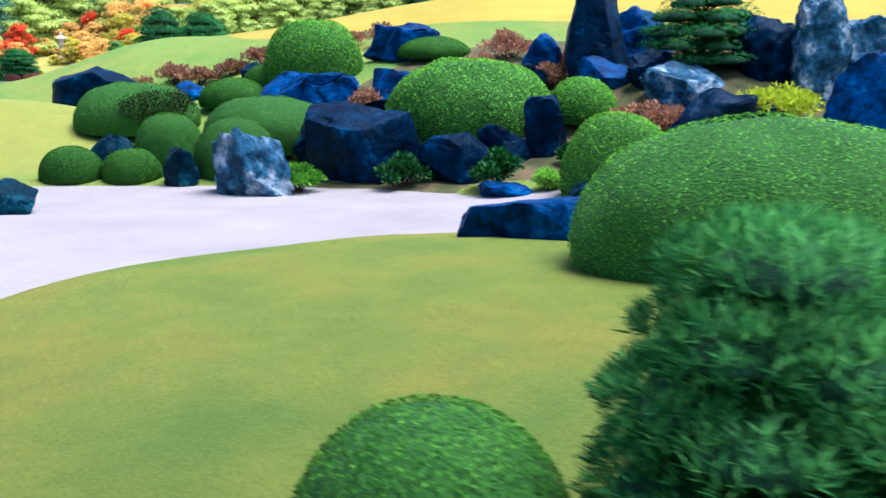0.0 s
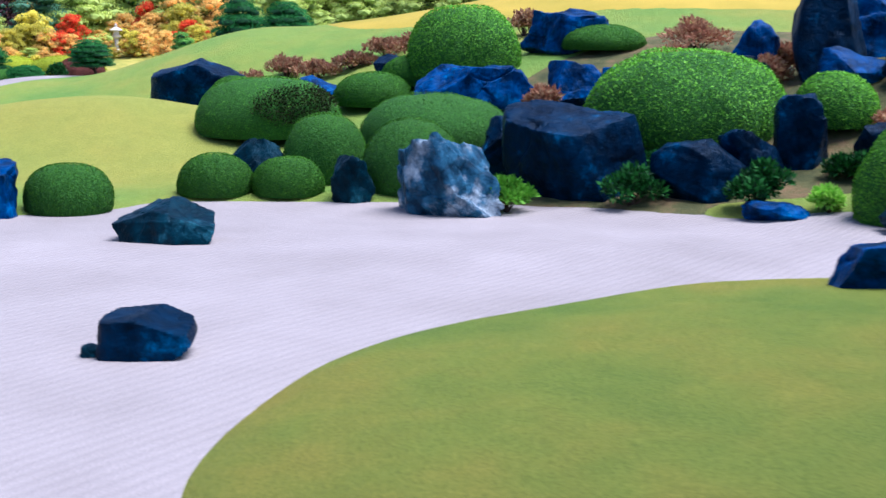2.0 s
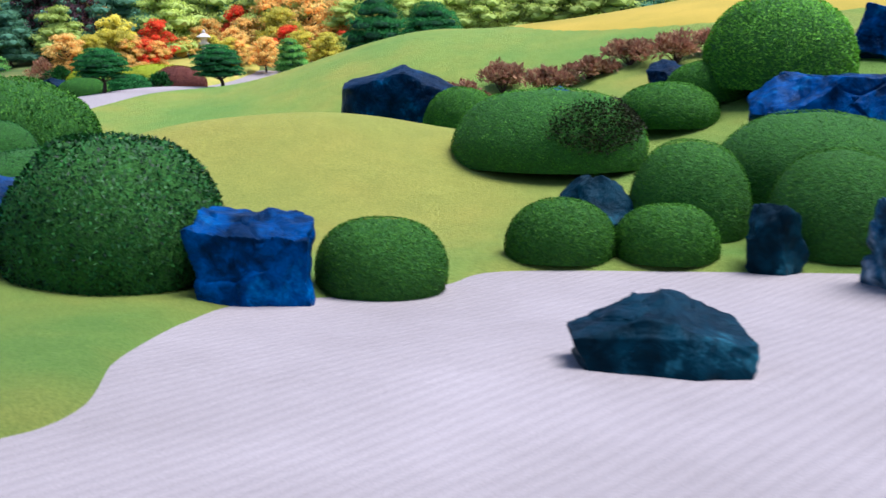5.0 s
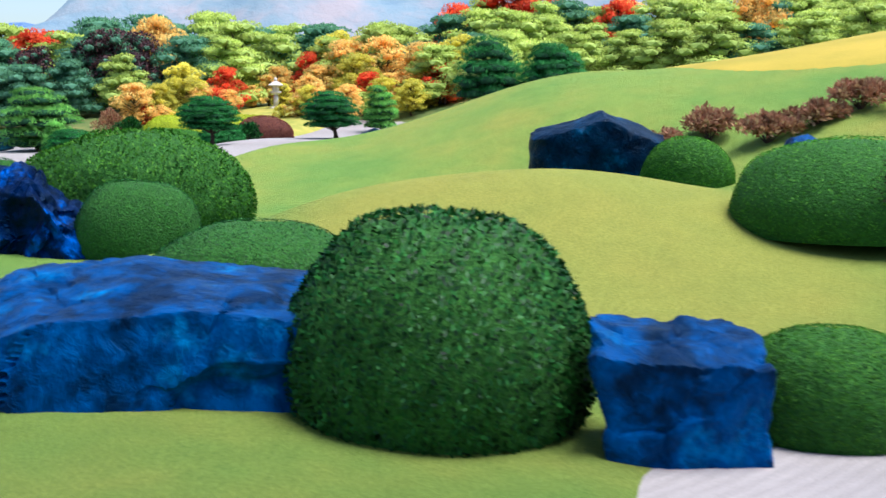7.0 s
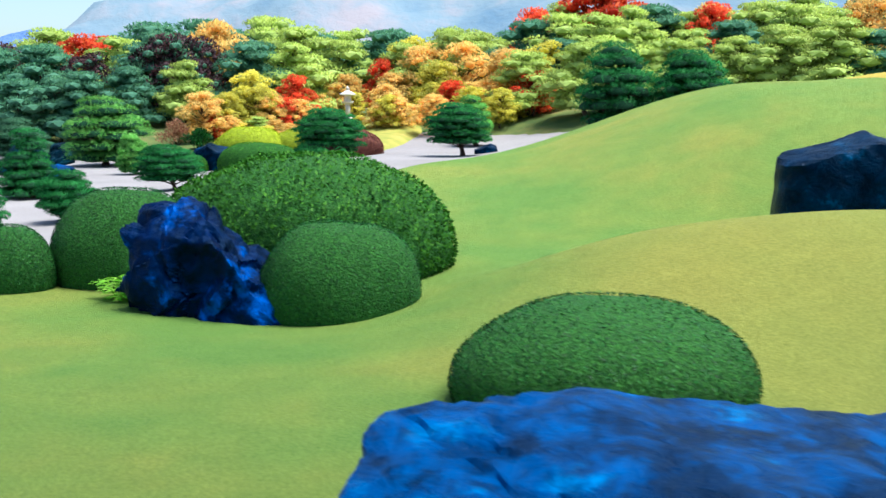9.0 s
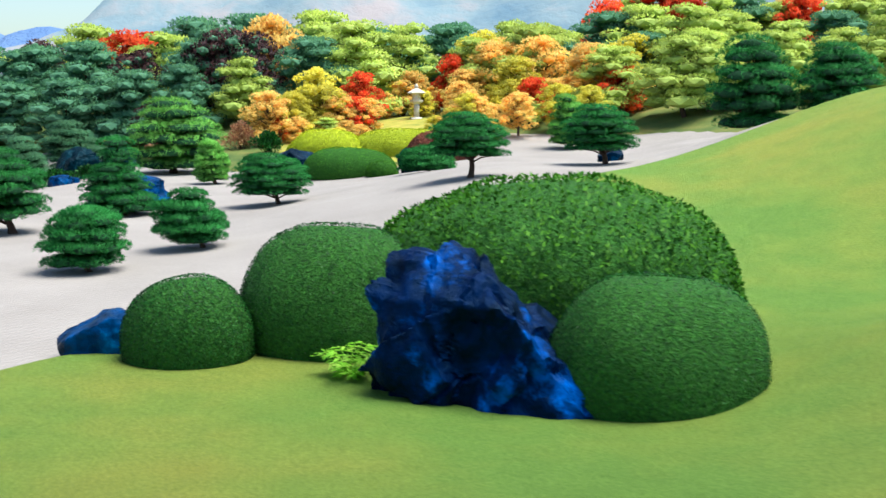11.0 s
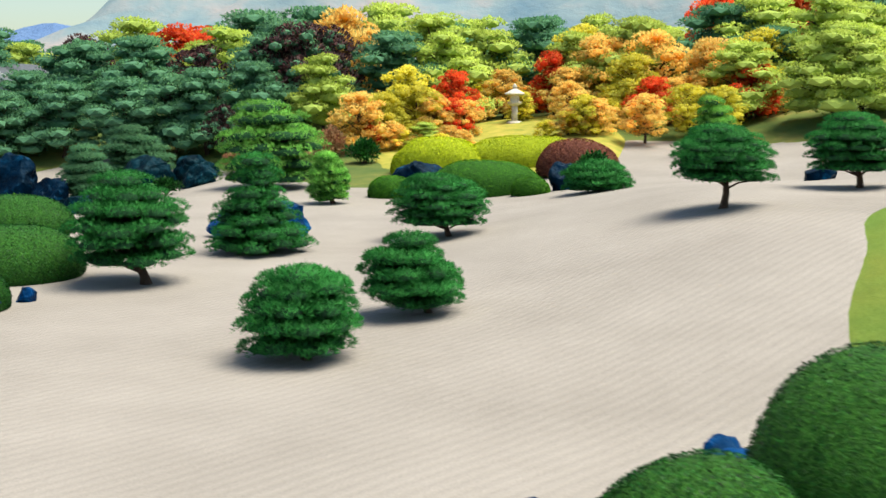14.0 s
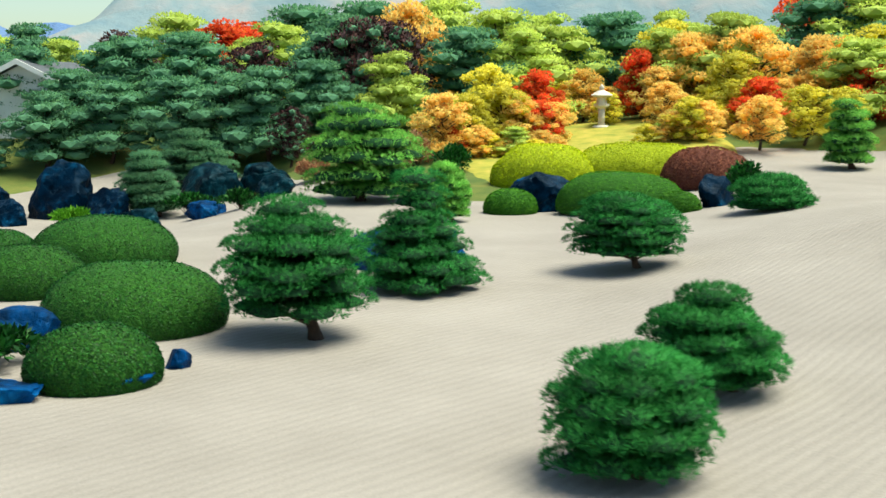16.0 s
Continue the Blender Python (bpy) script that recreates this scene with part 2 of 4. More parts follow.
# ---- shapes ----
def np_mesh(name, verts, faces, material, smooth=False, normals=None):
    """A mesh from numpy arrays; all faces have the same number of corners."""
    me = bpy.data.meshes.new(name)
    nf, k = faces.shape
    me.vertices.add(len(verts))
    me.vertices.foreach_set("co", np.ascontiguousarray(verts, dtype=np.float32).ravel())
    me.loops.add(nf * k)
    me.loops.foreach_set("vertex_index", np.ascontiguousarray(faces, dtype=np.int32).ravel())
    me.polygons.add(nf)
    me.polygons.foreach_set("loop_start", np.arange(0, nf * k, k, dtype=np.int32))
    me.polygons.foreach_set("use_smooth", np.full(nf, smooth))
    me.update(calc_edges=True)
    me.materials.append(material)
    if normals is not None:
        me.polygons.foreach_set("use_smooth", np.full(nf, True))
        me.normals_split_custom_set_from_vertices(normals.tolist())
    return me


def part(name, me, parent=None, label=""):
    ob = new(name, me)
    if parent:
        ob.parent = parent
    return tagged(ob, label)


def fit_range(v, a, b):
    t = np.clip((v - a) / (b - a), 0, 1)
    return t * t * (3 - 2 * t)


def swell(x, y, cx, cy, sx, sy):
    return np.exp(-((x - cx) / sx) ** 2 - ((y - cy) / sy) ** 2)


def sand_height(x, y):
    """The gravel's level: flat in front, rising to the hill behind and to the east."""
    x, y = np.asarray(x, float), np.asarray(y, float)
    rise = 1.25 * fit_range(x, -34, -25) + 2.3 * fit_range(x, -23, -13) + 2.1 * fit_range(x, -13, 4)
    start = 32.0 - 0.42 * np.clip(x, -34, 12)
    fall = 1 - 0.5 * fit_range(y, 60, 72)
    z = rise * fit_range((y - start) / (57 - start), 0, 1) * fall
    z = z + 1.2 * swell(x, y, -1, 41, 8, 5) * fit_range(y, 30, 35) + 2.2 * swell(x, y, 8, 34, 6.5, 5) * fit_range(y, 27, 33.5)
    z = z - 0.75 * swell(x, y, -14.5, 46, 4.6, 3.0) - 0.24 * swell(x, y, -24.4, 40.0, 2.6, 2.4)
    z = z - 0.28 * fit_range(y, 24, 30) * (1 - fit_range(y, 33, 37)) * fit_range(x, -20, -16) * (1 - fit_range(x, 0, 4))
    z -= 1.2 * fit_range(-x, 41, 48) * fit_range(y, 62, 74) * (1 - fit_range(y, 84, 96))
    return z + 1.5 * fit_range(y, 76, 95)


def distance_to(points, x, y):
    """Signed distance to a closed smooth outline, positive inside."""
    p = np.array(points, float)
    n = len(p)
    fine = []
    for i in range(n):
        a, b, c, d = (p[(i + k) % n] for k in (-1, 0, 1, 2))
        for u in np.linspace(0, 1, 8, endpoint=False):
            fine.append(0.5 * (2 * b + (c - a) * u + (2 * a - 5 * b + 4 * c - d) * u * u + (3 * b - 3 * c + d - a) * u ** 3))
    q = np.array(fine)
    best = np.full(x.shape, 1e9)
    inside = np.zeros(x.shape, bool)
    for (ax, ay), (bx, by) in zip(q, np.roll(q, -1, axis=0)):
        dx, dy = bx - ax, by - ay
        u = np.clip(((x - ax) * dx + (y - ay) * dy) / (dx * dx + dy * dy + 1e-9), 0, 1)
        best = np.minimum(best, np.hypot(x - ax - u * dx, y - ay - u * dy))
        cross = (ay > y) != (by > y)
        inside ^= cross & (x < ax + (y - ay) * dx / (dy if abs(dy) > 1e-9 else 1e-9))
    return np.where(inside, best, -best)


LAWN_FRONT = [(-6.2, 9.0), (-6.9, 12.4), (-7.3, 14.7), (-6.8, 17.1), (-6.06, 18.55), (-5.0, 19.65), (-3.4, 20.75), (-1.65, 21.85), (0.2, 22.25), (1.4, 22.3), (3.5, 21.6), (6, 24), (12, 26), (20, 20), (22, 8), (14, -4), (2, -6), (-4, 2)]
LAWN_BACK = [(-16.2, 22.8), (-16.0, 25.4), (-15.8, 27.4), (-15.3, 28.8), (-13.8, 29.4), (-12.6, 30.2), (-11.7, 31.2), (-8.2, 31.3), (-5.0, 31.2), (-2.6, 31.0), (-0.4, 30.2), (0.9, 28.7), (3.4, 28.4), (6.0, 26.5), (12, 26.5),
             (24, 26), (34, 40), (31, 62), (14, 67), (2, 66), (-8, 63.5), (-16.5, 61), (-21.2, 59), (-24.0, 55.6), (-25.1, 52.4), (-26.2, 49.6), (-27.3, 46), (-29.4, 43), (-31.2, 42.1), (-32.2, 40.6), (-33.6, 37), (-33, 31), (-28, 25), (-21, 21.5)]


def lawn_height(x, y):
    z = sand_height(x, y)
    back = np.where(y > 40, 2.5, 3.4)
    z = z + 1.36 * swell(x, y, -15.8, 40.0, 4.0, back) + 0.55 * swell(x, y, -19.8, 40.0, 2.6, back) + 0.12 * swell(x, y, -24, 33, 5, 4)
    return z + 0.45 * swell(x, y, 3, 13, 9, 9)


FRONT_EDGE = lambda x, y: distance_to(LAWN_FRONT, x, y)
BACK_EDGE = lambda x, y: distance_to(LAWN_BACK, x, y)


def ground_at(x, y):
    """The level of whatever lies on top at a place."""
    a, b = np.array([float(x)]), np.array([float(y)])
    s, l = sand_height(a, b)[0], lawn_height(a, b)[0]
    for edge in (FRONT_EDGE, BACK_EDGE):
        d = edge(a, b)[0]
        if d > 0:
            return s + (l - s) * fit_range(d, 0, 2.5) + 0.1 * fit_range(d, 0, 0.5)
    return s


def grid(x0, x1, y0, y1, step):
    nx, ny = int((x1 - x0) / step) + 1, int((y1 - y0) / step) + 1
    x, y = np.meshgrid(np.linspace(x0, x1, nx), np.linspace(y0, y1, ny))
    i = np.arange(nx * ny).reshape(ny, nx)
    f = np.stack([i[:-1, :-1], i[:-1, 1:], i[1:, 1:], i[1:, :-1]], -1).reshape(-1, 4)
    return x.ravel(), y.ravel(), f


def sheet(name, x, y, z, faces, keep, material, label, category):
    """A piece of ground from a grid, without the cells that are not kept."""
    faces = faces[keep[faces].any(1)]
    used, inv = np.unique(faces, return_inverse=True)
    me = np_mesh(name, np.stack([x, y, z], 1)[used], inv.reshape(-1, 4), material, True)
    return tagged(new(name, me), label, category, kind="structure")


# ground: one sheet, fine near the garden and coarse far off
gx = np.unique(np.concatenate([np.linspace(-3000, -90, 14), np.linspace(-90, 50, 281), np.linspace(50, 3000, 14)]))
gy = np.unique(np.concatenate([np.linspace(-3000, -20, 14), np.linspace(-20, 110, 261), np.linspace(110, 3000, 14)]))
X, Y = np.meshgrid(gx, gy)
i = np.arange(X.size).reshape(X.shape)
gf = np.stack([i[:-1, :-1], i[:-1, 1:], i[1:, 1:], i[1:, :-1]], -1).reshape(-1, 4)
X, Y = X.ravel(), Y.ravel()
sheet("ground", X, Y, sand_height(np.clip(X, -90, 50), np.clip(Y, -20, 110)), gf, np.ones(X.size, bool), SAND, "white raked gravel ground of a dry garden", "gravel")


def lawn(name, box, edge, step, label, material, deep=2.5):
    x, y, f = grid(*box, step)
    d = edge(x, y)
    s, l = sand_height(x, y), lawn_height(x, y)
    z = s + (l - s) * fit_range(d, 0, deep) + np.where(d > 0, 0.1 * fit_range(d, 0, 0.5) + 0.02 * np.clip(d / 0.1, 0, 1), np.maximum(d, -0.6) * 0.35)
    sheet(name, x, y, z, f, d > -step * 1.2, material, label, "lawn")


lawn("lawn_front", (-10, 24, -8, 28), FRONT_EDGE, 0.2, "low mown lawn mound with a rounded edge against the gravel", LAWN_OLIVE)
lawn("lawn_back", (-36, 36, 20, 68), BACK_EDGE, 0.25, "rolling mown lawn that rises to a hill", LAWN)

# golden tone puts the sunlight on the hill's back into the grass colour
SUN_BAND, gt, gb = mat("grass_sun_colour", 0.85, 0.15)
gv = coords(gt)
gc = ramp(gt, noise_tex(gt, gv, 0.3, 5), [(0.3, (0.34, 0.28, 0.035)), (0.7, (0.5, 0.36, 0.05))])
gc = mix(gt, "MULTIPLY", 0.7, gc, ramp(gt, noise_tex(gt, gv, 30.0, 4, 0.75), [(0.3, (0.65,) * 3), (0.7, (1.1,) * 3)]))
gt.links.new(gc, gb.inputs["Base Color"])
SUN_BAND_EDGE = [(-11.0, 58.5), (-9.6, 53.4), (-4.4, 50.4), (0.4, 49), (5.1, 47.8), (16, 47), (27, 48), (29, 61), (14, 66), (2, 65), (-8, 62.6)]
x, y, f = grid(-14, 33, 44, 68, 0.3)
d = distance_to(SUN_BAND_EDGE, x, y)
sheet("lawn_golden", x, y, lawn_height(x, y) + 0.12 + np.where(d > 0, 0.05 * fit_range(d, 0, 1.0), np.maximum(d, -0.6) * 0.3), f, d > -0.4, SUN_BAND, "golden dry grass on the back of the hill", "lawn")

SLOPE_SOIL = plain_material("mossy_brown_slope", [(0.3, (0.03, 0.045, 0.015)), (0.5, (0.09, 0.09, 0.03)), (0.7, (0.2, 0.12, 0.06))], 1.4, 0.95, ((16.0, 0.9, 0.05),))
SLOPE_EDGE = [(-3.9, 31.6), (-1.5, 30.6), (0.6, 29.7), (4, 29.2), (8, 28.2), (14, 28.5), (16, 36), (14, 42), (5, 44), (-1.5, 41.2), (-3.6, 38.6), (-4.4, 35.5)]
x, y, f = grid(-7, 18, 27, 46, 0.3)
d = distance_to(SLOPE_EDGE, x, y)
sheet("slope_ground", x, y, lawn_height(x, y) + 0.12 + np.where(d > 0, 0.05 * fit_range(d, 0, 0.8), np.maximum(d, -0.6) * 0.3), f, d > -0.4, SLOPE_SOIL, "mossy brown ground between the slope's rocks", "ground")

FOREST_EDGE = [(-90, 86), (-62, 80), (-50, 88), (-42, 80), (-36, 74), (-29, 75), (-26, 84), (-18, 80), (-14, 74), (0, 70), (20, 70), (40, 66), (60, 60), (90, 140), (-90, 140)]
x, y, f = grid(-95, 70, 60, 140, 0.6)
d = distance_to(FOREST_EDGE, x, y)
sheet("forest_floor", x, y, sand_height(x, np.clip(y, -20, 110)) + np.where(d > 0, 0.25 * fit_range(d, 0, 3), np.maximum(d, -1) * 0.4), f, d > -1, FOREST_FLOOR, "mossy ground under the trees behind the garden", "ground")

# bright yellow ground sheet; the sunlight under the maples is in its colour
SUNLIT_FLOOR = plain_material("sunlit_floor_colour", [(0.3, (0.2, 0.24, 0.04)), (0.55, (0.36, 0.33, 0.06)), (0.75, (0.5, 0.36, 0.1))], 1.2, 0.95)
SUNLIT_FLOOR_EDGE = [(-35.4, 78), (-33, 76.4), (-28.6, 77), (-26.8, 82), (-26.4, 90), (-30, 93), (-35, 92), (-37, 85)]
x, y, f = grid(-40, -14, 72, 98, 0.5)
d = distance_to(SUNLIT_FLOOR_EDGE, x, y)
sheet("moss_ground", x, y, sand_height(x, y) + 0.3 + np.where(d > 0, 0.05 * fit_range(d, 0, 1.0), np.maximum(d, -1.0) * 0.4), f, d > -0.9, SUNLIT_FLOOR, "sunlit yellow moss under the autumn maples", "moss")


# ---- plants and rocks ----
def leaf_cloud(points, normals, size, rng, lift=0.5, spread=0.8, long=1.7, wide=0.42):
    """Small pointed leaves, one at each point, half lying along the surface and half standing out, face outwards."""
    n = len(points)
    out = rng.normal(0, spread, (n, 3)) * 0.5
    out += normals * (lift - 0.75 * np.minimum(1, 0.5 / max(lift, 0.01)) * (out * normals).sum(1))[:, None]
    out /= np.linalg.norm(out, axis=1)[:, None] + 1e-9
    side = np.cross(out, rng.normal(0, 1, (n, 3)))
    side /= np.linalg.norm(side, axis=1)[:, None] + 1e-9
    side *= np.where((np.cross(side, out) * normals).sum(1) < 0, -1.0, 1.0)[:, None]
    s = size * rng.uniform(0.65, 1.3, n)[:, None]
    a = points
    v = np.stack([a, a + out * s * long * 0.45 + side * s * wide, a + out * s * long, a + out * s * long * 0.45 - side * s * wide], 1).reshape(-1, 3)
    return v, np.arange(n * 4).reshape(-1, 4)


def soft_normals(normals, rng, jitter=0.35):
    """One shading direction for each leaf: along the crown's surface, with some scatter."""
    n = normals / (np.linalg.norm(normals, axis=1)[:, None] + 1e-9) + rng.normal(0, jitter, normals.shape)
    return np.repeat(n / (np.linalg.norm(n, axis=1)[:, None] + 1e-9), 4, 0)


def dome_points(n, rx, ry, h, rng, tuck=0.32, square=0.85):
    """Points and normals spread over a clipped dome whose foot tucks in."""
    k = np.arange(n) + 0.5
    up = -tuck + (1 + tuck) * k / n
    up = up + rng.normal(0, 0.6, n) / math.sqrt(n)
    up = np.clip(up, -tuck, 0.9999)
    az = k * 2.399963 + rng.normal(0, 0.15, n)
    r = np.sqrt(1 - up * up) ** square
    d = np.stack([r * np.cos(az), r * np.sin(az), up], 1)
    nz = h / (1 + tuck)
    p = d * np.array([rx, ry, nz]) + np.array([0, 0, nz * tuck])
    nor = d / np.array([rx, ry, nz])
    return p, nor / np.linalg.norm(nor, axis=1)[:, None]


def lumps(p, seed, size, amount):
    """A slow unevenness over a set of points."""
    out = np.empty(len(p))
    for j, q in enumerate(p):
        out[j] = noise.noise(Vector((q[0] * size + seed * 7.3, q[1] * size - seed * 3.1, q[2] * size)))
    return out * amount


def dome_core(rx, ry, h, seed, material, leaf, rings=16, around=44):
    tuck, shrink = 0.32, 1 - 0.9 * leaf / min(rx, ry, h)
    v, f = [], []
    for a in range(rings + 1):
        up = -tuck + (1 + tuck) * a / rings
        r = math.sqrt(max(0, 1 - up * up)) ** 0.85
        for b in range(around):
            t = 2 * math.pi * b / around
            v.append((rx * shrink * r * math.cos(t), ry * shrink * r * math.sin(t), (up + tuck) * h / (1 + tuck) * shrink))
    v = np.array(v)
    v *= (1 + lumps(v, seed, 1.1, 0.05))[:, None]
    for a in range(rings):
        for b in range(around):
            f.append((a * around + b, a * around + (b + 1) % around, (a + 1) * around + (b + 1) % around, (a + 1) * around + b))
    return np_mesh("bush_body", v, np.array(f), material, True)


def clipped_bush(x, y, w, d, h, seed, leaf=0.06, material=AZALEA, label="", name="clipped_bush", z=None, shaggy=0.6, group="clipped azalea bushes", cap=15000):
    """A dome-clipped evergreen bush: a dense inside and a skin of small leaves."""
    rng = np.random.default_rng(seed)
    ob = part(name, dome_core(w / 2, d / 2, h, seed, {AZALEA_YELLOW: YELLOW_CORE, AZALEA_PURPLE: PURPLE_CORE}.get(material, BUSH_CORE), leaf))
    tagged(ob, label, "bush", group)
    area = 2 * math.pi * ((w * d / 4) ** 0.8 + 2 * (w * h / 2) ** 0.8) / 3 * 1.15
    n = int(min(cap, area / (leaf * leaf) * 1.15))
    p, nor = dome_points(n, w / 2, d / 2, h, rng)
    p = p * (1 + lumps(p, seed, 1.1, 0.05))[:, None] + nor * rng.uniform(-0.9, 0.0, n)[:, None] * leaf
    v, f = leaf_cloud(p, nor, leaf, rng, lift=shaggy)
    part("foliage", np_mesh("foliage", v, f, material, normals=soft_normals(nor, rng)), ob)
    ob.location = (x, y, (ground_at(x, y) if z is None else z) - 0.03)
    return ob


def rock(x, y, w, d, h, seed, material, label, name="garden_rock", turn=0.0, z=None, cuts=12, rough=0.1, flat=0.0, lean=0.0, sink=0.3, upright=0.0, boxy=0.0, taper=0.0, flip=False, faces=(), broken=0.1, cell=0.85, layers=1.0, tilt=0.3, group="garden rocks"):
    """An angular boulder: a ball cut by planes, broken into blocks along tilted beds, worn by noise, its foot in the ground."""
    rng = np.random.default_rng(seed)
    bm = bmesh.new()
    bmesh.ops.create_icosphere(bm, subdivisions=6 if max(w, h) > 1.6 and y < 43 and x < 3 or material is ROCK_PALE else 5 if max(w, h) > 0.9 else 4, radius=1)
    p = np.array([q.co for q in bm.verts])
    dirs = p / np.linalg.norm(p, axis=1)[:, None]
    r = 1.25 / (np.abs(dirs) ** (2 + boxy)).sum(1) ** (1 / (2 + boxy))
    planes = rng.normal(0, 1, (cuts, 3))
    planes[:, 2] *= 0.6 + upright * -0.4
    planes /= np.linalg.norm(planes, axis=1)[:, None]
    dist = rng.uniform(0.72, 1.0, cuts)
    if flat:
        planes = np.vstack([planes, [rng.normal(0, 0.12), rng.normal(0, 0.12), 1]])
        dist = np.append(dist, flat)
    for nx, ny, nz, k in faces:
        q = np.array([nx, ny, nz], float)
        planes, dist = np.vstack([planes, q / np.linalg.norm(q)]), np.append(dist, k)
    for nrm, k in zip(planes, dist):
        c = dirs @ nrm
        r = np.where(c > 0.15, np.minimum(r, k / np.maximum(c, 0.15)), r)
    p = dirs * r[:, None]
    lo, hi = p.min(0), p.max(0)
    p = (p - (lo + hi) / 2) / ((hi - lo) / 2)
    size = np.array([w, d, h * 1.2]) / (w * d * h * 1.2) ** (1 / 3)
    bed = Matrix.Rotation(tilt + 0.2 * math.sin(seed), 3, "Y")
    for j in range(len(p)):
        q = bed @ Vector(p[j] * size)
        g = Vector((q.x + seed * 1.7, q.y, q.z * layers * 1.6))
        warp = noise.noise_vector(g * 1.4) * 0.22
        near, spots = noise.voronoi((g + warp) * cell)
        side = min(1.0, (near[1] - near[0]) / 0.16)
        side = side * side * (3 - 2 * side)
        block = (noise.cell(spots[0] * 3.1) * (1 + side) + noise.cell(spots[1] * 3.1) * (1 - side)) / 2 * broken
        open_gap = min(1.0, max(0.0, noise.noise(g * 0.9 + Vector((9, seed, 3))) * 2.5))
        gap = math.exp(-((near[1] - near[0]) / 0.06) ** 2) * broken * 0.55 * open_gap
        k = noise.fractal(q * 1.3 + Vector((seed, 0, 0)), 1.0, 2.1, 6) * rough * 0.8
        edge = abs(noise.noise(g * 1.5)) * rough * 0.6
        p[j] *= 1 + k - edge - gap + block * 0.8
    v = p * np.array([w / 2, d / 2, 1])
    v[:, 2] = (p[:, 2] + 1 - sink * 2) / (2 - sink * 2) * h
    up = np.clip(v[:, 2] / h, 0, 1)
    v[:, 0] *= 1 - taper * up
    v[:, 1] *= 1 - taper * up
    v[:, 0] += lean * v[:, 2]
    v[:, 2] = np.maximum(v[:, 2], -0.18 * h)
    tris = np.array([[q.index for q in fc.verts] for fc in bm.faces])
    bm.free()
    if flip:
        v[:, 0] *= -1
        tris = tris[:, ::-1]
    me = np_mesh(name, v, tris, material, True)
    me.set_sharp_from_angle(angle=radians(32))
    ob = new(name, me)
    ob.location, ob.rotation_euler = (x, y, ground_at(x, y) if z is None else z), (0, 0, radians(turn))
    return tagged(ob, label, "rock", group)


def tube(points, radii, around=8):
    """A tapered limb along a line of points."""
    pts = [Vector(p) for p in points]
    v, f = [], []
    for a, p in enumerate(pts):
        way = (pts[min(a + 1, len(pts) - 1)] - pts[max(a - 1, 0)]).normalized()
        u = way.orthogonal().normalized()
        w = way.cross(u)
        for b in range(around):
            t = 2 * math.pi * b / around
            v.append(p + (u * math.cos(t) + w * math.sin(t)) * radii[a])
    for a in range(len(pts) - 1):
        for b in range(around):
            f.append((a * around + b, a * around + (b + 1) % around, (a + 1) * around + (b + 1) % around, (a + 1) * around + b))
    return np.array([tuple(q) for q in v]), np.array(f)


def lathe(profile, around=6, turn=0.0):
    v, f = [], []
    for r, z in profile:
        for b in range(around):
            t = 2 * math.pi * (b + turn) / around
            v.append((r * math.cos(t), r * math.sin(t), z))
    for a in range(len(profile) - 1):
        for b in range(around):
            f.append((a * around + b, a * around + (b + 1) % around, (a + 1) * around + (b + 1) % around, (a + 1) * around + b))
    return np.array(v), np.array(f)


def needle_pad(rx, ry, rz, tufts, size, rng, needles=8):
    """A flat cloud of pine: tufts of needles that point up and outwards."""
    az, rad = rng.uniform(0, 2 * math.pi, tufts), np.sqrt(rng.uniform(0, 1, tufts))
    top = np.sqrt(np.maximum(0, 1 - rad ** 2))
    hgt = np.where(rng.uniform(0, 1, tufts) < 0.78, top * rng.uniform(0.55, 1.05, tufts), -top * rng.uniform(0, 0.45, tufts))
    c = np.stack([rx * rad * np.cos(az), ry * rad * np.sin(az), rz * hgt], 1)
    main = np.stack([np.cos(az) * rad * 0.8, np.sin(az) * rad * 0.8, 0.55 + hgt * 0.5], 1)
    soft = np.stack([np.cos(az) * rad, np.sin(az) * rad, 0.25 + hgt * 1.1], 1)
    c, main, soft = np.repeat(c, needles, 0), np.repeat(main, needles, 0), np.repeat(soft, needles, 0)
    v, f = leaf_cloud(c, main / np.linalg.norm(main, axis=1)[:, None], size, rng, 0.9, 0.9, 2.8, 0.13)
    return v, f, soft_normals(soft, rng, 0.25)


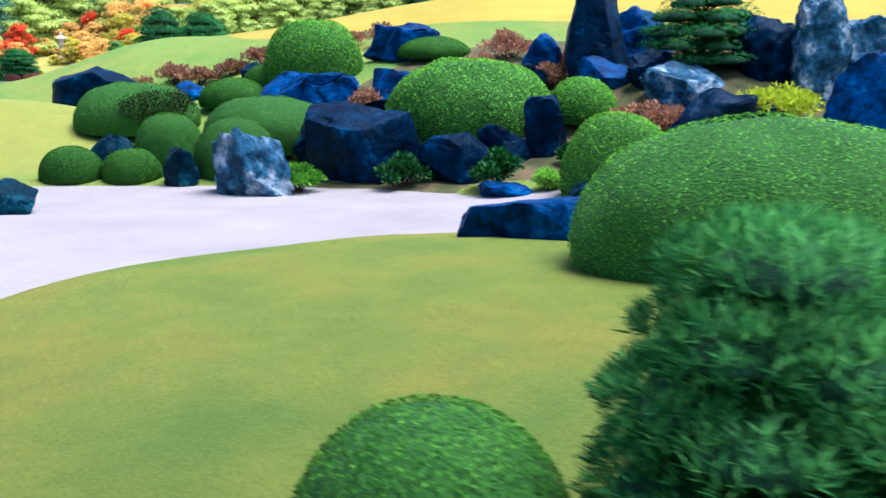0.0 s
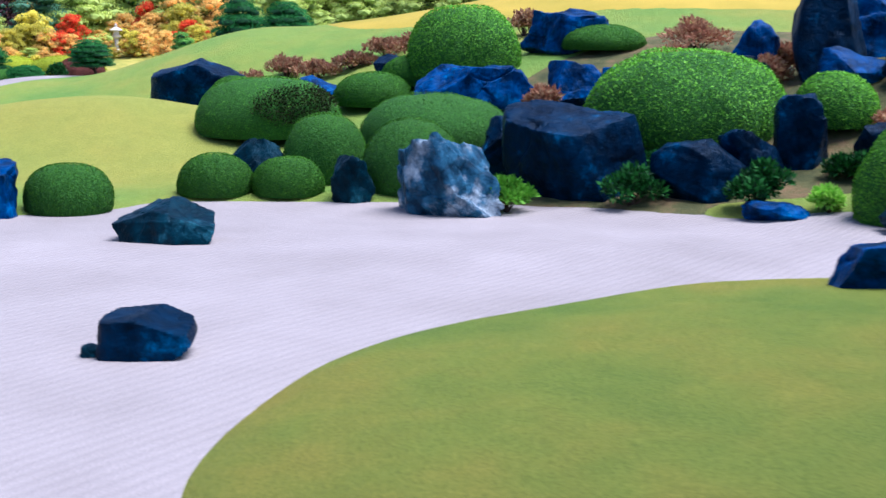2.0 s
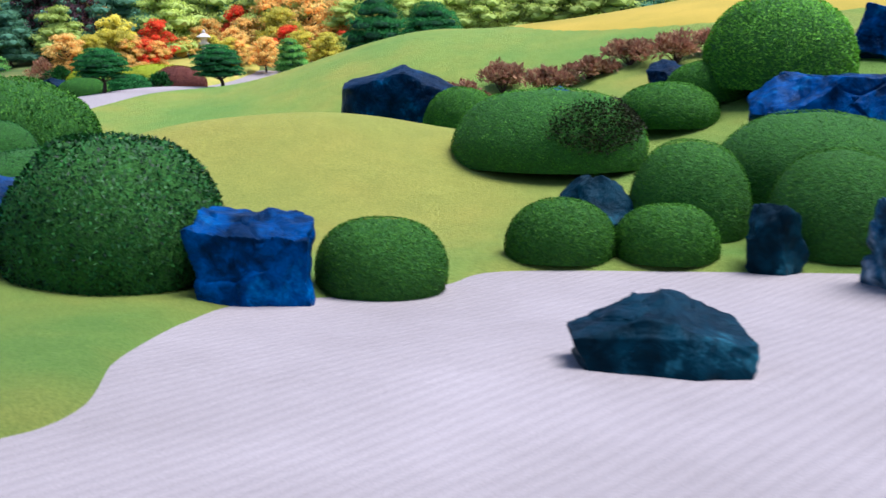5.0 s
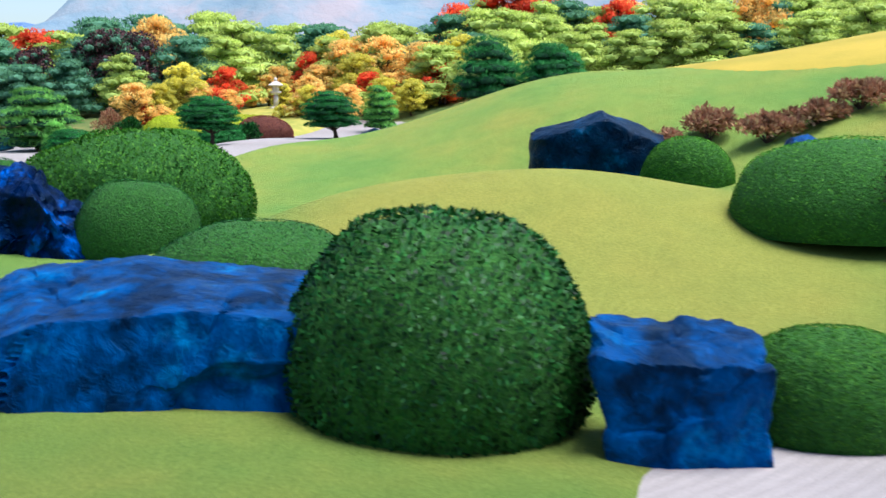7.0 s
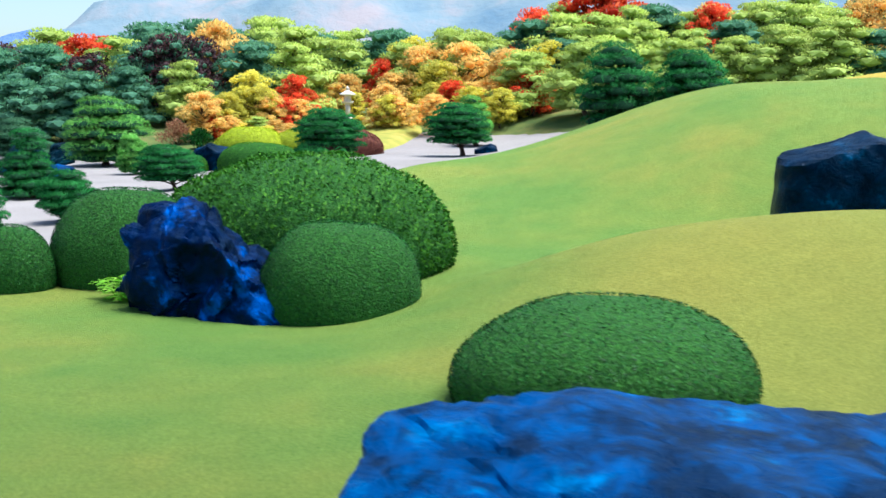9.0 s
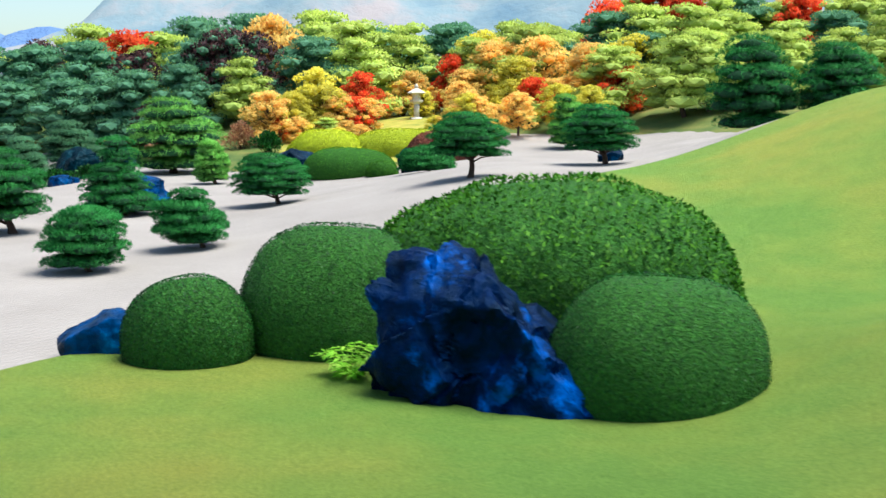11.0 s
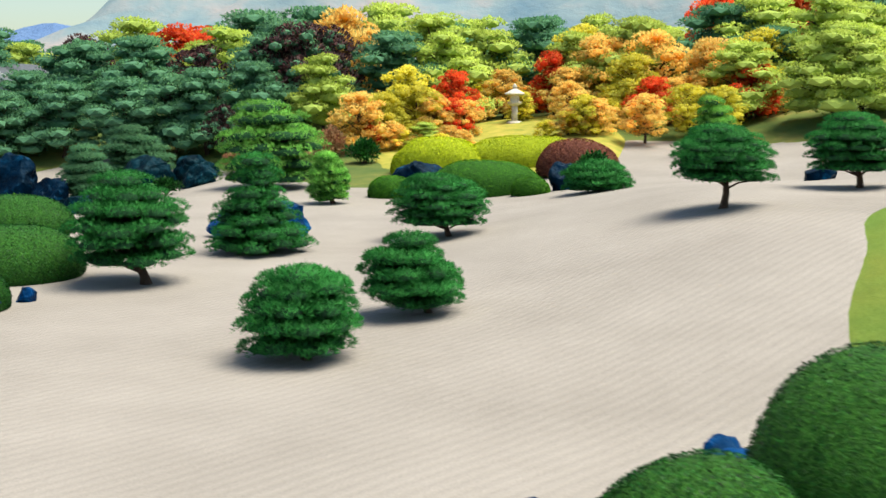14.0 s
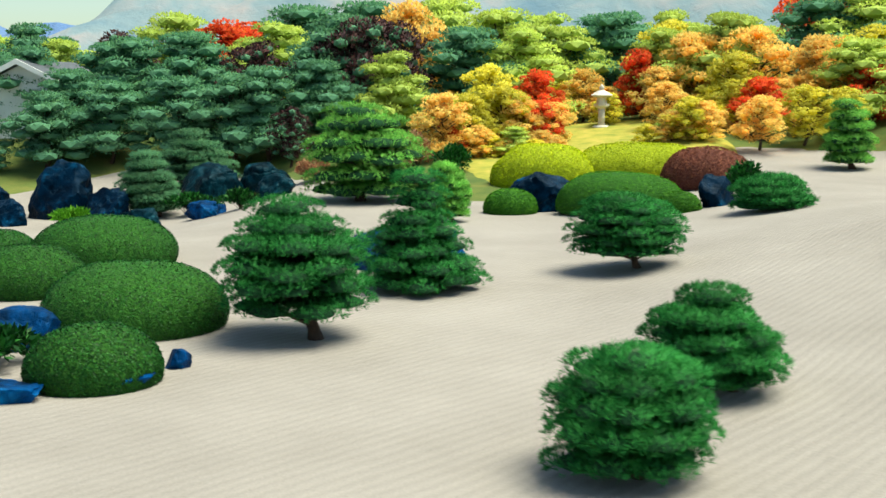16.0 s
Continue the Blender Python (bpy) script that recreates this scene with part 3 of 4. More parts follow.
def niwaki_pine(name, x, y, w, h, seed, label, lean=(0.1, 0.0), material=NEEDLE, z=None, levels=6, tufts=130, size=0.055, shape=0.75, clear=0.15, category="pine tree", group="trained garden pines"):
    """A trained pine: a bent trunk, limbs, and layered pads of needles."""
    rng = np.random.default_rng(seed)
    root = tagged(new(name), label, category, group)
    root.empty_display_size = 0.3
    steps = 9
    line = []
    for a in range(steps):
        u = a / (steps - 1)
        line.append((lean[0] * h * (1 - u) ** 1.5 + 0.035 * h * math.sin(u * 7 + seed), lean[1] * h * (1 - u) ** 1.5 + 0.035 * h * math.cos(u * 6 + seed), -0.08 + u * h * 0.9))
    rad = [0.05 * h * (1 - 0.85 * a / (steps - 1)) * (1.35 if a == 0 else 1) for a in range(steps)]
    v, f = tube(line, rad)
    part("trunk", np_mesh("trunk", v, f, BARK, True), root)
    gap = h * (0.96 - clear) / levels
    for level in range(levels):
        over = level / (levels - 1)
        pz = (clear + (0.95 - clear) * over) * h - gap * 0.25
        reach = w / 2 * ((1 - over) ** 0.8 * 0.86 + 0.14 if shape < 0.7 else math.sqrt(max(0.16, 1 - over ** 3.2)) * (0.88 + 0.12 * min(1, over * 4)))
        pr = w * (0.21 - 0.03 * over) * (0.85 if shape < 0.7 else 1.0)
        ring = max(0.0, reach - pr * 0.85)
        count = 1 if ring < 0.35 * pr else max(3, round(2 * math.pi * ring / (1.3 * pr)))
        spots = [(ring * rng.uniform(0.84, 1.04), 2 * math.pi * (k + 0.5 * (level % 2)) / count + rng.normal(0, 0.12)) for k in range(count)]
        if ring > pr:
            spots += [(ring * 0.4, rng.uniform(0, 6.28) + 2.09 * k) for k in range(3)]
        at = np.array(line[min(steps - 1, int((pz / h) / 0.9 * (steps - 1)))])
        for far, az in spots:
            r1 = pr * (rng.uniform(0.85, 1.15) if count > 1 else 1.4)
            thick = min(r1 * 0.6, gap * 0.8)
            px, py, top = at[0] * 0.4 + far * math.cos(az), at[1] * 0.4 + far * math.sin(az), pz + rng.normal(0, 0.14) * gap - (0.3 * gap if count == 1 else 0)
            v, f, nv = needle_pad(r1, r1, thick, int(tufts * (r1 / (0.18 * w)) ** 2), size, rng)
            # filler core under the needles, its dark colour stands in for shade
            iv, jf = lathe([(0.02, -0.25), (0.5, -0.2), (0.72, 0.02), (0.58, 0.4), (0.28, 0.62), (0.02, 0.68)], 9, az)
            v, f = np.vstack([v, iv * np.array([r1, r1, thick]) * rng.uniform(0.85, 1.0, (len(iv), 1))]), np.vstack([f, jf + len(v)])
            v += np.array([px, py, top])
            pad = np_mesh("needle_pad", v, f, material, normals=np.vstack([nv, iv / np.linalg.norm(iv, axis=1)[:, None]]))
            pad.materials.append(PINE_SHADE)
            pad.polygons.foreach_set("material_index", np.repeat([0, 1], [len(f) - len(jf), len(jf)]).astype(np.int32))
            part("needle_pad", pad, root)
            if far > 0.5 * ring and ring > 0:
                start = Vector((at[0], at[1], max(0.1 * h, top - 0.08 * h - 0.1 * far)))
                end = Vector((px, py, top - 0.02 * h))
                mid = (start + end) / 2 + Vector((0, 0, 0.03 * h))
                v, f = tube([start, mid, end], [0.016 * h, 0.011 * h, 0.005 * h], 5)
                part("branch", np_mesh("branch", v, f, BARK, True), root)
    root.location = (x, y, ground_at(x, y) if z is None else z)
    return root


def crown_tree(name, seed, material, kind, label, category):
    """A tree of unit height for the far rows: a trunk with limbs, and a crown of many leaf clumps with gaps."""
    rng = np.random.default_rng(seed)
    root = tagged(new(name), label, category, "trees behind the garden")
    line = [(0.03 * math.sin(a * 1.3 + seed), 0.03 * math.cos(a * 1.7 + seed), -0.03 + a * 0.15) for a in range(7)]
    vs, fs, count = [], [], 0

    def add(v, f):
        nonlocal count
        vs.append(v), fs.append(f + count)
        count += len(v)

    add(*tube(line, [0.026, 0.022, 0.019, 0.016, 0.013, 0.009, 0.005], 6))
    ps, ns, cores, cf, cc = [], [], [], [], 0
    n = 34 if kind == "pine" else 46
    for k in range(n):
        u = (k + 0.5) / n
        if kind == "pine":
            over = math.floor(u ** 1.15 * 7) / 6.5
            level = 0.2 + 0.74 * over
            reach = 0.36 * (1 - over ** 2.4) ** 0.6 + 0.02
            flat, pr = 0.46, rng.uniform(0.14, 0.19) * (1.15 - 0.35 * u)
        else:
            level = 0.14 + 0.76 * u
            reach = 0.36 * math.sin(math.pi * (0.25 + 0.7 * u)) ** 0.8 + 0.03
            flat, pr = 0.7, rng.uniform(0.07, 0.12)
        az = k * 2.399963 + rng.normal(0, 0.3)
        far = reach * (rng.uniform(0.6, 1.0) if k % 3 else rng.uniform(0.0, 0.45))
        c = np.array([far * math.cos(az), far * math.sin(az), level + rng.normal(0, 0.012)])
        add(*tube([(line[3][0], line[3][1], max(0.15, level - 0.16)), tuple(c)], [0.009, 0.003], 4))
        m = 230 if kind == "pine" else 130
        q = rng.normal(0, 1, (m, 3))
        q /= np.linalg.norm(q, axis=1)[:, None]
        q[:, 2] = np.where(rng.uniform(0, 1, m) < 0.7, np.abs(q[:, 2]), q[:, 2])
        ps.append(c + q * np.array([pr, pr, pr * flat]) * rng.uniform(0.82, 1.1, m)[:, None])
        ns.append(q * 0.8 + np.array([0, 0, 0.6]))
        bm = bmesh.new()
        bmesh.ops.create_icosphere(bm, subdivisions=1, radius=1)
        cores.append(np.array([w.co for w in bm.verts]) * np.array([pr, pr, pr * flat]) * (0.78 if kind == "pine" else 0.62) + c)
        cf.append(np.array([[w.index for w in fc.verts] for fc in bm.faces]) + cc)
        cc += len(bm.verts)
        bm.free()
    part("trunk", np_mesh("trunk", np.vstack(vs), np.vstack(fs), BARK, True), root)
    v, f = leaf_cloud(np.vstack(ps), np.vstack(ns), 0.017 if kind == "pine" else 0.02, rng, 0.5, 0.8, 1.7)
    crown = part("crown", np_mesh("crown", v, f, material, normals=soft_normals(np.vstack(ns), rng, 0.3)), root)
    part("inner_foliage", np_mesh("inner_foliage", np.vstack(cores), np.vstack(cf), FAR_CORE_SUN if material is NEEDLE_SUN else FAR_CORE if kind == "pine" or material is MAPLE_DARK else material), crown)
    return root


# centre garden: bushes, x, y, width, depth, height, leaf, material, label
BUSHES = [
    (-10.78, 32.0, 1.85, 1.5, 0.98, 0.05, AZALEA, "small dome-clipped green azalea at the gravel's edge"),
    (-9.02, 32.0, 1.75, 1.47, 0.92, 0.05, AZALEA, "small dome-clipped green azalea at the gravel's edge"),
    (-8.35, 33.79, 2.19, 1.93, 1.72, 0.05, AZALEA, "rounded clipped green azalea on the slope"),
    (-6.09, 32.49, 2.43, 2.14, 1.75, 0.05, AZALEA, "rounded clipped azalea behind the pale rock"),
    (-5.57, 35.48, 4.21, 3.7, 1.73, 0.055, AZALEA, "wide clipped green azalea mound"),
    (-10.54, 38.53, 4.29, 3.78, 1.71, 0.06, AZALEA, "broad clipped azalea with a dark bare patch"),
    (-7.61, 40.61, 2.48, 2.18, 1.03, 0.06, AZALEA, "clipped green azalea on the slope"),
    (-6.39, 41.95, 2.12, 1.87, 0.97, 0.06, AZALEA, "clipped green azalea high on the slope"),
    (-12.51, 43.94, 2.1, 1.85, 1.25, 0.06, AZALEA, "clipped green azalea beside the dark rock"),
    (-4.77, 41.61, 3.6, 3.2, 2.24, 0.085, AZALEA_BRIGHT, "tall leafy clipped bush on the slope"),
    (-0.35, 41.72, 2.7, 2.4, 0.78, 0.06, AZALEA, "low clipped bush beside the top rock"),
    (0.85, 34.1, 5.2, 4.4, 2.42, 0.09, AZALEA_BRIGHT, "large leafy bright green clipped bush"),
    (4.02, 32.39, 2.0, 1.8, 1.25, 0.07, AZALEA_BRIGHT, "clipped bright green bush behind the upright rock"),
    (4.33, 27.56, 2.83, 2.3, 2.09, 0.065, AZALEA_BRIGHT, "clipped green bush at the gravel's end"),
    (5.05, 17.0, 6.2, 4.4, 2.4, 0.06, AZALEA_BRIGHT, "very wide clipped azalea on the front lawn"),
    (-0.09, 6.3, 1.95, 1.8, 1.65, 0.045, AZALEA, "clipped azalea close by on the front lawn"),
    (-17.5, 30.0, 3.2, 3.8, 2.08, 0.09, AZALEA_DEEP, "tall leafy dark green clipped bush between two rocks"),
    (-13.54, 29.8, 1.93, 1.7, 1.08, 0.045, AZALEA, "clipped green azalea at the gravel's corner"),
    (-20.4, 34.68, 3.1, 2.92, 1.04, 0.045, AZALEA_DEEP, "low dark clipped azalea behind the blue rock"),
    (-24.95, 43.6, 5.3, 4.4, 2.16, 0.1, AZALEA, "large leafy clipped bush on the lawn"),
    (-23.88, 40.3, 2.5, 2.2, 1.5, 0.04, AZALEA_DEEP, "rounded finely clipped azalea on the lawn"),
    (-27.86, 42.31, 2.6, 2.2, 1.68, 0.045, AZALEA_DEEP, "rounded clipped dark green azalea beside a blue rock"),
    (-29.62, 41.41, 1.68, 1.43, 1.11, 0.04, AZALEA_DEEP, "small round clipped azalea at the lawn's edge"),
    (-40.11, 51.83, 1.73, 1.55, 0.77, 0.045, AZALEA_DEEP, "low clipped azalea above flat edging stones"),
    (-40.71, 55.14, 2.91, 2.6, 1.05, 0.05, AZALEA_DEEP, "broad low clipped azalea by the gravel"),
    (-43.66, 57.91, 2.21, 2.0, 0.88, 0.05, AZALEA_DEEP, "low clipped azalea among rocks"),
    (-43.51, 61.46, 3.05, 2.7, 1.03, 0.055, AZALEA_DEEP, "broad low clipped azalea by the gravel"),
    (-45.43, 60.67, 1.64, 1.5, 0.79, 0.055, AZALEA_DEEP, "low clipped azalea among rocks"),
    (-34.84, 71.01, 1.58, 1.4, 0.75, 0.06, AZALEA, "small clipped bush on the far shore of gravel"),
    (-31.7, 70.6, 3.7, 2.2, 1.2, 0.06, AZALEA, "clipped hedge mound on the far shore of gravel"),
    (-30.23, 69.09, 1.24, 1.1, 0.6, 0.06, AZALEA, "small clipped bush on the far shore of gravel"),
    (-33.6, 77.6, 3.8, 3.2, 1.7, 0.08, AZALEA_YELLOW, "yellow-green rounded bush below the stone lantern"),
    (-30.3, 78.2, 5.4, 3.4, 1.45, 0.08, AZALEA_YELLOW, "wide yellow-green rounded bush below the stone lantern"),
    (5.2, 24.6, 1.7, 1.5, 1.25, 0.07, AZALEA, "small clipped bush behind the wide azalea"),
    (6.9, 21.6, 3.0, 2.4, 2.1, 0.06, AZALEA_BRIGHT, "bright clipped bush behind the wide azalea"),
    (-28.39, 75.32, 2.97, 2.6, 1.3, 0.08, AZALEA_PURPLE, "wine-red rounded bush beside the yellow ones"),
]
for k, (x, y, w, d, h, leaf, m, label) in enumerate(BUSHES):
    clipped_bush(x, y, w, d, h, 11 + k, leaf * (0.46 if leaf > 0.06 else 0.4), m, label, shaggy=0.34 if leaf > 0.06 else 0.16)

# dark bare patch on the broad azalea
BARE = leaf_material("bare_brown_twigs", (0.01, 0.012, 0.006), (0.025, 0.03, 0.012), (0.05, 0.06, 0.02), 0.1)
broad = next(o for o in scene.objects if o.get("label", "") == "broad clipped azalea with a dark bare patch")
prng = np.random.default_rng(77)
bx, by, bw, bd, bh = next(b[:5] for b in BUSHES if b[7] == broad["label"])
p, nor = dome_points(26000, bw / 2, bd / 2, bh, prng)
p = p * (1 + lumps(p, 11 + [b[7] for b in BUSHES].index(broad["label"]), 1.1, 0.05))[:, None]
u, w = (p[:, 0] / bw - 0.21) / 0.24, (p[:, 2] / bh - 0.56) / 0.28
hold = (p[:, 1] < 0) & (u * u + w * w + prng.normal(0, 0.22, len(p)) < 1)
v, f = leaf_cloud(p[hold] + nor[hold] * 0.02, nor[hold], 0.045, prng, 0.6, 0.9, 1.6)
part("bare_patch", np_mesh("bare_patch", v, f, BARE), broad, "dark brown bare patch of twigs")

# rocks: x, y, width, depth, height, seed, material, label, extras
ROCKS = [
    (-5.23, 29.79, 2.73, 1.8, 1.72, 3, ROCK_PALE, "pale weathered upright rock at the gravel's edge", dict(rough=0.07, boxy=3.0, taper=0.42, lean=-0.1, flat=0.85, cuts=5, faces=((0.8, -0.2, 0.55, 0.95),), broken=0.11, cell=1.3, layers=1.5, tilt=-0.45)),
    (-7.45, 31.37, 1.05, 0.8, 1.14, 4, ROCK_TEAL, "dark rock leaning behind the pale rock", dict()),
    (-10.28, 25.39, 2.3, 1.3, 0.8, 5, ROCK_TEAL, "low pointed dark rock standing in the gravel", dict(rough=0.1, cuts=6, taper=0.3, boxy=1.0, broken=0.07, faces=((-0.6, -0.1, 0.8, 0.55), (0.5, -0.2, 0.8, 0.75), (-0.1, -0.3, 1, 0.72)))),
    (-8.64, 18.28, 1.2, 0.85, 0.54, 6, ROCK_DARK, "flat-topped blue-black rock standing in the gravel", dict(flat=0.8, cuts=5, rough=0.035, boxy=4.0, sink=0.2, taper=0.16, broken=0.04, faces=((0.35, -0.25, 0.9, 0.8),))),
    (-9.25, 18.09, 0.32, 0.24, 0.15, 7, ROCK_TEAL, "small stone beside the flat-topped rock", dict()),
    (-14.3, 45.97, 3.55, 1.8, 1.9, 222, ROCK_DARK, "broad dark blue rock on the lawn", dict(rough=0.04, cuts=1, taper=0.12, boxy=1.0, broken=0.04, faces=((-0.32, -0.1, 0.95, 0.8), (0.42, -0.1, 0.9, 0.8)))),
    (-10.0, 33.75, 2.0, 1.1, 1.15, 9, ROCK_TEAL, "dark pointed rock between the azaleas", dict(taper=0.5)),
    (-2.3, 31.34, 3.7, 1.9, 2.17, 10, ROCK_DARK, "massive dark cliff rock at the gravel's edge", dict(flat=0.85, cuts=6, rough=0.05, boxy=4.0, taper=0.12, broken=0.07)),
    (0.4, 30.43, 2.7, 1.5, 1.3, 11, ROCK_DARK, "dark rounded rock at the gravel's edge", dict(rough=0.06, boxy=1.0, taper=0.3, broken=0.05)),
    (2.87, 31.09, 1.4, 1.0, 1.6, 12, ROCK_DARK, "upright dark standing rock", dict(boxy=4.0, taper=0.15, rough=0.08)),
    (-4.48, 38.4, 3.32, 1.8, 1.29, 13, ROCK_BLUE, "long blue ledge rock on the slope", dict(flat=0.75, rough=0.12, boxy=3.0)),
    (-1.55, 37.6, 1.95, 1.2, 1.3, 14, ROCK_BLUE, "blocky blue rock on the slope", dict(flat=0.8, boxy=3.0)),
    (-1.47, 42.42, 3.19, 1.8, 1.24, 15, ROCK_BLUE, "broad blue rock at the top of the slope", dict(flat=0.8, boxy=3.0, rough=0.12)),
    (4.88, 35.81, 2.34, 1.5, 3.11, 16, ROCK_DARK, "tall dark standing monolith on the slope", dict(boxy=4.0, taper=0.4, cuts=8, rough=0.05)),
    (3.2, 37.07, 1.64, 1.2, 1.7, 17, ROCK_BLUE, "blue rock beside the monolith", dict()),
    (6.4, 37.0, 2.2, 1.4, 2.0, 18, ROCK_BLUE, "blue rock behind the monolith", dict()),
    (6.94, 32.37, 2.54, 1.7, 1.06, 19, ROCK_PALE, "pale cracked rock below the pine", dict(rough=0.18)),
    (7.29, 30.45, 2.79, 1.8, 1.52, 20, ROCK_DARK, "dark rock group below the pale rock", dict(rough=0.16)),
    (11.2, 28.44, 2.89, 2.0, 3.44, 21, ROCK_BLUE, "large rounded blue rock", dict(rough=0.05)),
    (1.61, 28.4, 1.42, 0.9, 0.4, 22, ROCK_BLUE, "low blue rock in the gravel", dict(flat=0.6)),
    (3.6, 26.2, 1.3, 0.9, 0.6, 23, ROCK_TEAL, "low dark rock before the clipped bush", dict()),
    (1.62, 20.6, 2.7, 1.5, 0.85, 24, ROCK_BLUE, "low blue rock at the front lawn's edge", dict(flat=0.8, cuts=2, rough=0.05, taper=0.22, boxy=3.0, broken=0.06)),
    (-9.75, 43.65, 1.92, 1.3, 0.74, 25, ROCK_BLUE, "low blue rock before the red shrubs", dict()),
    (-7.2, 43.2, 1.23, 1.0, 0.88, 26, ROCK_DARK, "dark rock before the red shrubs", dict()),
    (10.91, 32.54, 1.64, 1.3, 3.27, 27, ROCK_PALE, "pale waterfall rock with white streaks", dict(upright=1, rough=0.2)),
    (-15.27, 28.95, 1.66, 1.1, 1.22, 29, ROCK_BLUE, "blocky blue rock beside the leafy bush", dict(flat=0.8, cuts=2, boxy=3.5, rough=0.08, taper=0.02, broken=0.1, faces=((0.1, -0.2, 0.97, 0.8), (0.1, -0.98, -0.1, 0.75)))),
    (-20.32, 30.0, 4.1, 2.4, 1.16, 131, ROCK_BLUE, "large sloping blue rock on the lawn", dict(rough=0.07, cuts=1, boxy=3.0, taper=0.06, turn=4, broken=0.12, cell=1.0, tilt=0.7, faces=((-0.12, -0.22, 0.96, 0.74), (0.2, -0.12, 0.96, 0.76), (-0.5, -0.3, 0.8, 0.98), (0.0, -0.98, 0.1, 0.72)))),
    (-25.9, 40.3, 3.0, 2.0, 1.85, 30, ROCK_DEEP, "craggy deep blue rock among clipped azaleas", dict(rough=0.2, taper=0.3, boxy=1.5, cuts=9, broken=0.22, cell=1.5, tilt=0.7, faces=((0.75, -0.1, 0.65, 0.5),))),
    (-30.8, 41.9, 1.25, 0.8, 0.52, 31, ROCK_BLUE, "low blue rock at the lawn's edge", dict(cuts=5, boxy=2.0, flat=0.85, broken=0.06, faces=((-0.6, -0.2, 0.8, 0.75),))),
    (-37.0, 60.9, 2.7, 1.4, 0.95, 32, ROCK_BLUE, "low blue rock behind the pine", dict(rough=0.15)),
    (-33.9, 71.6, 2.1, 1.1, 1.15, 33, ROCK_DARK, "dark rock on the far shore of gravel", dict(rough=0.18)),
    (-29.13, 69.5, 1.0, 0.7, 0.85, 34, ROCK_DARK, "dark rock on the far shore of gravel", dict(rough=0.15)),
    (-51.5, 78.9, 2.6, 1.8, 2.2, 35, ROCK_DARK, "craggy dark rock of the far rockery", dict(rough=0.2)),
    (-49.6, 78.0, 1.8, 1.4, 1.2, 36, ROCK_DARK, "craggy dark rock of the far rockery", dict(rough=0.2)),
    (-46.5, 81.1, 2.6, 1.6, 1.5, 37, ROCK_TEAL, "dark rock of the far rockery", dict(rough=0.15)),
    (-44.4, 81.5, 2.0, 1.4, 1.1, 38, ROCK_TEAL, "dark rock of the far rockery", dict(rough=0.15)),
    (-52.8, 77.0, 1.6, 1.2, 0.9, 43, ROCK_DARK, "low dark rock of the far rockery", dict(rough=0.2)),
    (-47.9, 76.6, 1.7, 1.1, 0.7, 44, ROCK_TEAL, "low dark rock of the far rockery", dict(rough=0.2)),
    (-45.6, 76.8, 1.5, 1.0, 0.6, 45, ROCK_BLUE, "low blue rock of the far rockery", dict(rough=0.2)),
    (-43.4, 78.6, 1.6, 1.1, 0.8, 46, ROCK_TEAL, "low dark rock of the far rockery", dict(rough=0.2)),
    (-54.6, 79.4, 1.8, 1.2, 1.3, 47, ROCK_DARK, "craggy dark rock of the far rockery", dict(rough=0.2)),
    (-51.0, 66.0, 2.2, 1.4, 0.6, 48, ROCK_BLUE, "low blue rock behind the clipped azaleas", dict(rough=0.12)),
    (-22.0, 66.5, 0.9, 0.6, 0.45, 49, ROCK_DARK, "small dark rock on the gravel slope", dict()),
    (-29.0, 43.75, 0.6, 0.5, 0.6, 170, ROCK_BLUE, "blue rock at the lawn's edge behind the azaleas", dict(rough=0.15)),
    (-28.75, 43.5, 1.2, 0.8, 0.5, 50, ROCK_BLUE, "low craggy blue rock behind the clipped azaleas", dict(rough=0.15)),
    (-3.7, 33.3, 2.0, 1.3, 1.5, 151, ROCK_DARK, "dark rock behind the cliff rock", dict(boxy=2.0)),
    (1.7, 31.0, 1.5, 1.0, 1.2, 152, ROCK_DARK, "dark rock between the shore rocks", dict(boxy=2.0)),
    (4.5, 30.6, 1.3, 0.9, 1.0, 153, ROCK_DARK, "dark rock beside the standing rock", dict(boxy=1.0)),
    (4.9, 34.0, 1.8, 1.2, 1.0, 154, ROCK_BLUE, "blue rock at the monolith's foot", dict(boxy=2.0)),
    (-2.7, 35.6, 2.2, 1.3, 1.2, 155, ROCK_DARK, "dark ledge rock on the slope", dict(flat=0.7, boxy=2.0)),
    (-0.2, 36.7, 1.8, 1.2, 1.2, 156, ROCK_BLUE, "blue rock on the slope", dict(boxy=2.0)),
    (2.6, 35.6, 1.7, 1.1, 1.2, 157, ROCK_DARK, "dark rock below the monolith", dict(boxy=2.0)),
    (6.2, 33.4, 1.6, 1.1, 1.0, 158, ROCK_DARK, "dark rock beside the pale rock", dict(rough=0.15)),
    (8.8, 30.9, 1.5, 1.0, 0.9, 159, ROCK_DARK, "dark rock among yellow-green shrubs", dict(rough=0.15)),
    (9.6, 33.6, 2.0, 1.4, 1.8, 160, ROCK_DARK, "tall dark rock beside the waterfall rock", dict(rough=0.15, boxy=2.0)),
    (12.4, 33.2, 2.2, 1.5, 2.4, 161, ROCK_PALE, "pale rock beside the waterfall rock", dict(rough=0.18, boxy=2.0)),
    (-40.9, 51.0, 1.0, 0.6, 0.2, 39, ROCK_BLUE, "flat blue edging stone on the gravel", dict(flat=0.5)),
    (-39.75, 51.45, 1.1, 0.5, 0.2, 40, ROCK_BLUE, "flat blue edging stone on the gravel", dict(flat=0.5, turn=25)),
    (-39.25, 52.6, 0.35, 0.3, 0.25, 41, ROCK_BLUE, "small blue stone beside the azalea", dict()),
